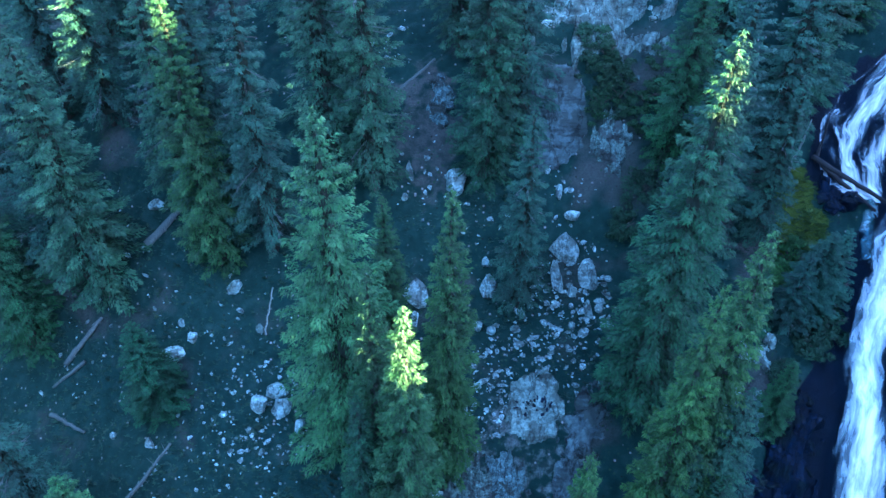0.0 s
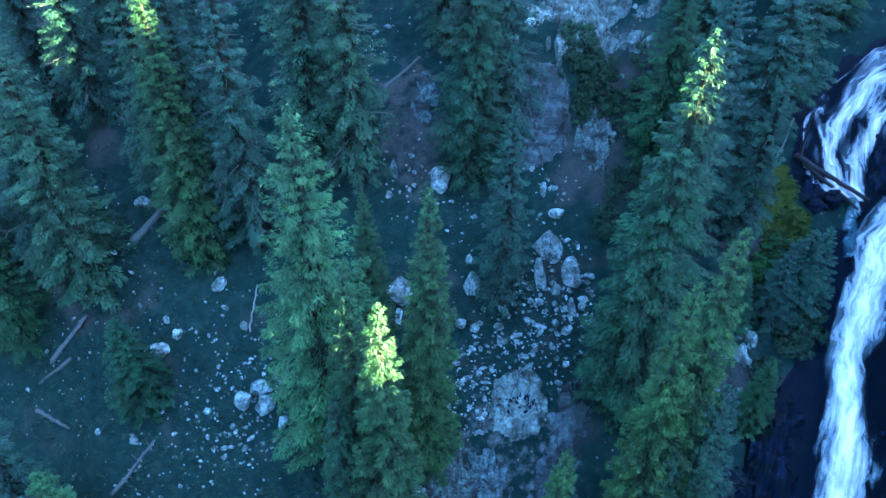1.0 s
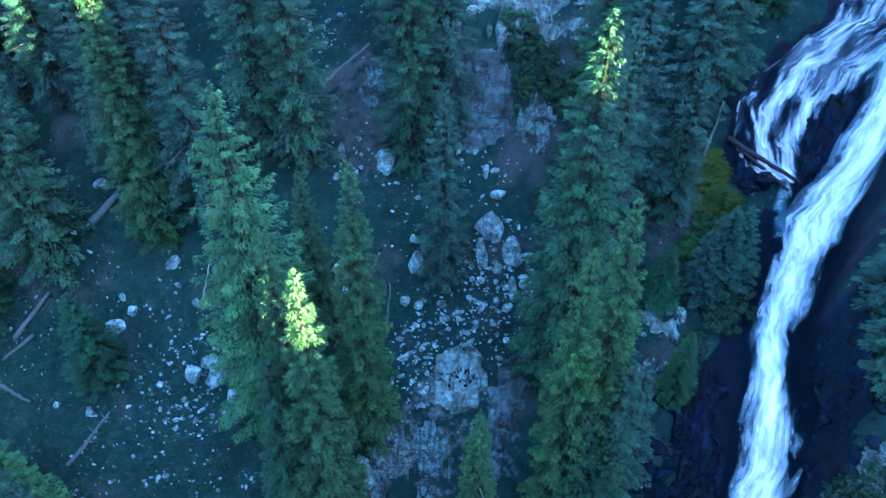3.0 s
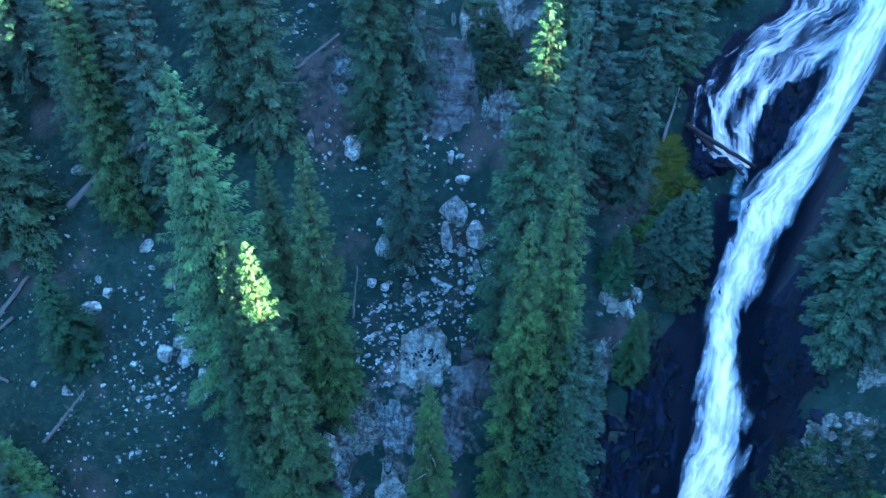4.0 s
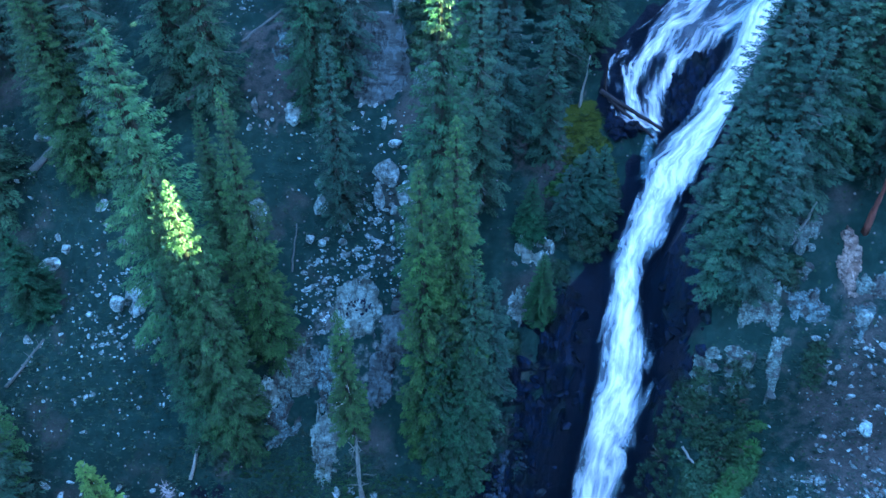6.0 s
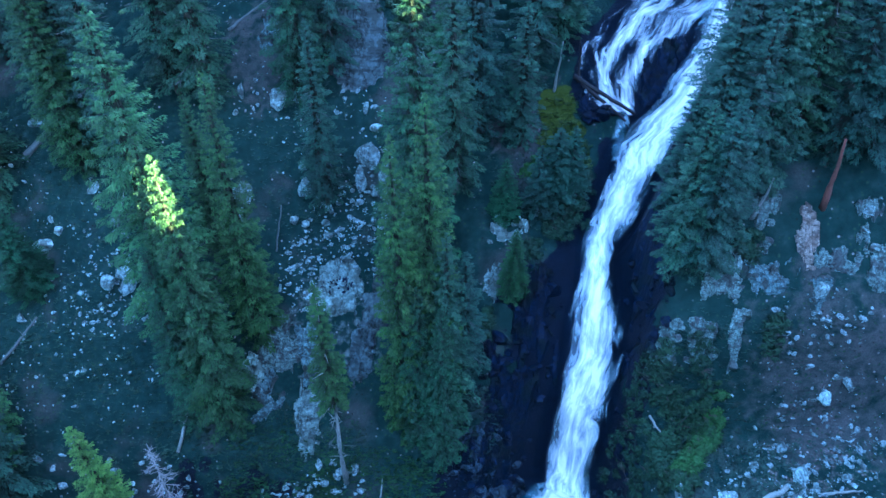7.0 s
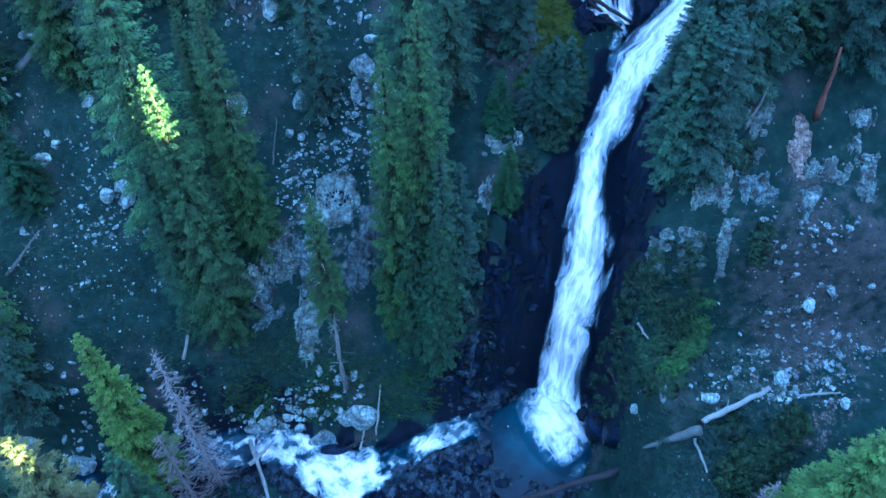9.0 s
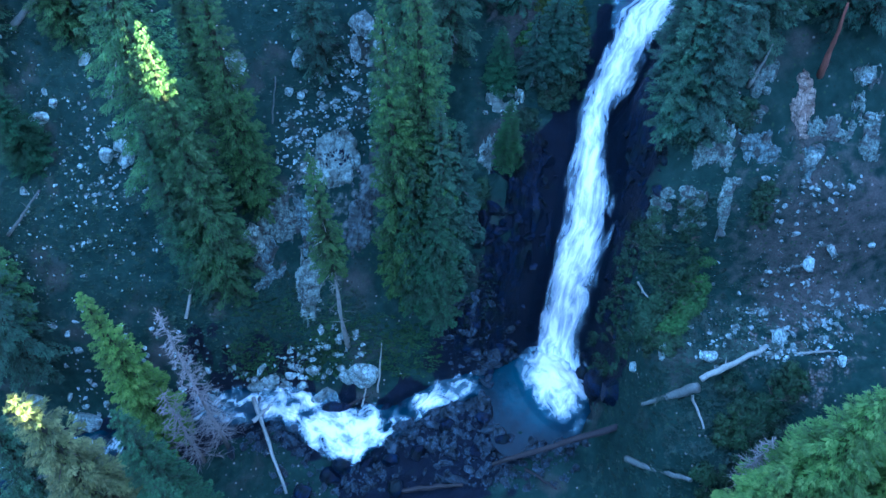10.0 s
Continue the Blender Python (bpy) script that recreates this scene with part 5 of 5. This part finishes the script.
def shrub(x, y, w, tall, mat, label, seed):
    rng = np.random.RandomState(seed)
    root = tagged(new("shrub"), label, "shrub", "shrubs on the slope")
    z = height(x, y) - 0.05
    root.matrix_world = pose(x, y, z)
    v, f = [], []
    for _ in range(7):
        a = rng.rand() * 6.283
        tip = Vector((0.35 * w * math.cos(a), 0.35 * w * math.sin(a), tall * rng.uniform(0.5, 0.85)))
        tube([Vector((0, 0, 0)), tip * 0.5 + Vector((0, 0, 0.1 * tall)), tip], [0.05, 0.035, 0.012], 5, v, f)
    mesh_object("stems", v, f, BARK, root)
    v, f, tones = [], [], []
    count = int(10 + 7 * w)
    turn, reach = rng.rand(count) * 6.283, rng.rand(count) ** 0.6 * w * 0.46
    cxs, cys = reach * np.cos(turn), reach * np.sin(turn)
    for cx, cy, r, g in zip(cxs, cys, reach, surface(x + cxs, y + cys)):
        cz = g - z + tall * rng.uniform(0.15, 0.6) * (1 - (r / w) ** 2)
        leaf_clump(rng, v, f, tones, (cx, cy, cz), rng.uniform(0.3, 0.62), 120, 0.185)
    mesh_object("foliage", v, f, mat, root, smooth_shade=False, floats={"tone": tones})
    return root


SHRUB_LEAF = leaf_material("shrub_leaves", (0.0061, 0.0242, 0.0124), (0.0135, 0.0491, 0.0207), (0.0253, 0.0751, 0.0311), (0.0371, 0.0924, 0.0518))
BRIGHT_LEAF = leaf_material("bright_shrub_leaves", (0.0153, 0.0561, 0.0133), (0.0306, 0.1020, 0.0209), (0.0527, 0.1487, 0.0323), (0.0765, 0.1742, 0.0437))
EAST_SHRUBS = [
    (31.4, 22.2, 3.2, 1.4, 0), (31.2, 20.2, 2.8, 1.4, 0), (34.0, 17.2, 1.9, 1.0, 1), (36.6, 20.6, 1.9, 1.0, 1), (35.2, 18.8, 1.8, 0.9, 1), (38.1, 10.9, 3.0, 1.6, 0), (41.2, 12.5, 2.9, 1.6, 0), (42.7, 13.4, 2.0, 1.2, 0),
    (36.3, 7.4, 2.8, 1.4, 0), (39.7, 9.9, 3.3, 1.8, 0), (33.9, 16.2, 1.8, 1.0, 0), (32.4, 22.6, 2.8, 1.2, 0), (34.4, 21.3, 3.2, 1.2, 0), (33.2, 19.6, 2.4, 1.0, 0), (36.4, 21.8, 2.6, 1.0, 0),
    (33.0, 16.6, 1.8, 0.9, 0), (34.6, 18.0, 1.6, 0.8, 1), (35.9, 19.7, 1.7, 0.9, 1), (37.3, 21.7, 1.6, 0.9, 1), (32.0, 23.6, 2.4, 0.9, 0), (33.4, 22.3, 2.6, 0.9, 0), (35.6, 22.9, 2.4, 0.8, 0), (32.0, 18.4, 2.2, 0.9, 0), (38.6, 27.9, 2.0, 0.8, 0), (40.6, 23.8, 1.6, 0.7, 0), (38.3, 13.6, 2.0, 0.8, 0),
    (39.4, 11.6, 2.4, 1.3, 0), (40.4, 11.0, 2.6, 1.5, 0),
]
WEST_SHRUBS = [
    (15.6, 51.2, 5.0, 2.2, 0), (12.2, 51.0, 2.8, 1.6, 0), (27.4, 36.3, 2.8, 2.0, 0), (26.0, 34.8, 2.7, 1.8, 0), (24.9, 36.9, 2.7, 1.8, 0), (15.0, 45.6, 2.7, 1.8, 0), (26.6, 39.6, 2.8, 1.8, 0), (25.2, 40.2, 2.6, 1.6, 1), (28.2, 38.4, 2.0, 1.6, 0),
    (10.8, 52.3, 2.2, 1.4, 0), (12.4, 52.4, 2.4, 1.5, 0),
    (24.0, 38.6, 2.6, 1.6, 1), (13.8, 51.6, 3.0, 1.8, 0), (18.2, 50.6, 3.4, 2.0, 0), (13.6, 43.6, 2.4, 2.0, 0), (19.4, 28.8, 2.0, 1.4, 0), (23.4, 33.0, 2.0, 1.4, 0),
]
for n, (x, y, w, tall, bright) in enumerate(EAST_SHRUBS):
    shrub(x, y, w, tall, BRIGHT_LEAF if bright else SHRUB_LEAF, "bright green leafy shrub on the east bank" if bright else "dark green leafy shrub on the east bank", 300 + n)
for n, (x, y, w, tall, bright) in enumerate(WEST_SHRUBS):
    shrub(x, y, w, tall, BRIGHT_LEAF if bright else SHRUB_LEAF, "bright green shrub beside the fall" if bright else "dense dark shrub between the rocks", 400 + n)


def tufts(name, label, count, pick, size, mat, seed):
    """Low plants as one mesh of small blades."""
    rng = np.random.RandomState(seed)
    verts, faces = [], []
    xy = np.array([pick(rng) for _ in range(count)])
    zs = surface(xy[:, 0], xy[:, 1])
    for (x, y), z in zip(xy, zs):
        s = size * rng.uniform(0.5, 1.6)
        for _ in range(5):
            a, o = rng.rand() * 6.283, rng.uniform(0, 0.25) * s
            d = np.array([math.cos(a), math.sin(a), rng.uniform(0.15, 0.7)]) * s * 0.6
            c = np.array([-math.sin(a), math.cos(a), 0]) * s * 0.16
            p = np.array([x + o * math.cos(a), y + o * math.sin(a), z - 0.02])
            b = len(verts)
            verts += [p - c, p + c, p + d]
            faces.append((b, b + 1, b + 2))
    ob = mesh_object(name, verts, faces, mat, smooth_shade=False, floats={"tone": np.full(len(verts), 0.5)})
    return tagged(ob, label, "plants", kind="stuff")


TURF = leaf_material("low_turf_plants", (0.0095, 0.0306, 0.0207), (0.0162, 0.0486, 0.0322), (0.0270, 0.0684, 0.0460), (0.0405, 0.0828, 0.0644))
tufts("meadow_plants", "low grass and herbs of the meadow", 5200, either(blob(-18, 36, 14, 9), blob(-12, 29, 12, 6), blob(-30, 45, 12, 10), blob(0, 24.5, 10, 3)), 0.34, TURF, 1)
tufts("bank_plants", "green herbs along the creek bank and pool", 2600, either(blob(4, 23.4, 7, 2), blob(18, 24.5, 4, 1.6), blob(33.5, 19, 4, 5), blob(38, 12, 7, 5)), 0.36, TURF, 2)
tufts("upper_plants", "low plants under the cliffs and trees", 2600, either(blob(9, 38, 5, 5), blob(2, 44, 6, 6), blob(24, 41, 4, 6), blob(41, 21, 9, 6)), 0.30, TURF, 3)
MOSS = leaf_material("golden_green_moss", (0.0204, 0.0510, 0.0104), (0.0408, 0.0850, 0.0156), (0.0680, 0.1190, 0.0208), (0.0952, 0.1360, 0.0260))
tufts("moss_cushions", "golden green moss cushions beside the fall", 900, either(blob(26.7, 43.0, 2.1, 3.4), blob(27.6, 41.0, 1.4, 2.4)), 0.4, MOSS, 4)
tufts("east_plants", "low green plants on the east bank", 2600, either(blob(36, 20.5, 4, 3.5), blob(40, 20, 7, 5), blob(37, 14, 6, 4), blob(34, 11, 5, 4)), 0.34, TURF, 5)
BANKMOSS = leaf_material("bright_bank_moss", (0.0117, 0.0425, 0.0157), (0.0210, 0.0698, 0.0262), (0.0350, 0.0942, 0.0392), (0.0525, 0.1154, 0.0523))
tufts("bank_moss", "bright moss and herbs between the creek boulders", 2400, either(blob(5.2, 22.0, 2.2, 0.9), blob(-1.5, 22.2, 2.5, 0.8), blob(9.5, 22.8, 5, 1.4), blob(13.6, 22.0, 3, 1.2), blob(3, 24.0, 6, 1.6)), 0.34, BANKMOSS, 6)
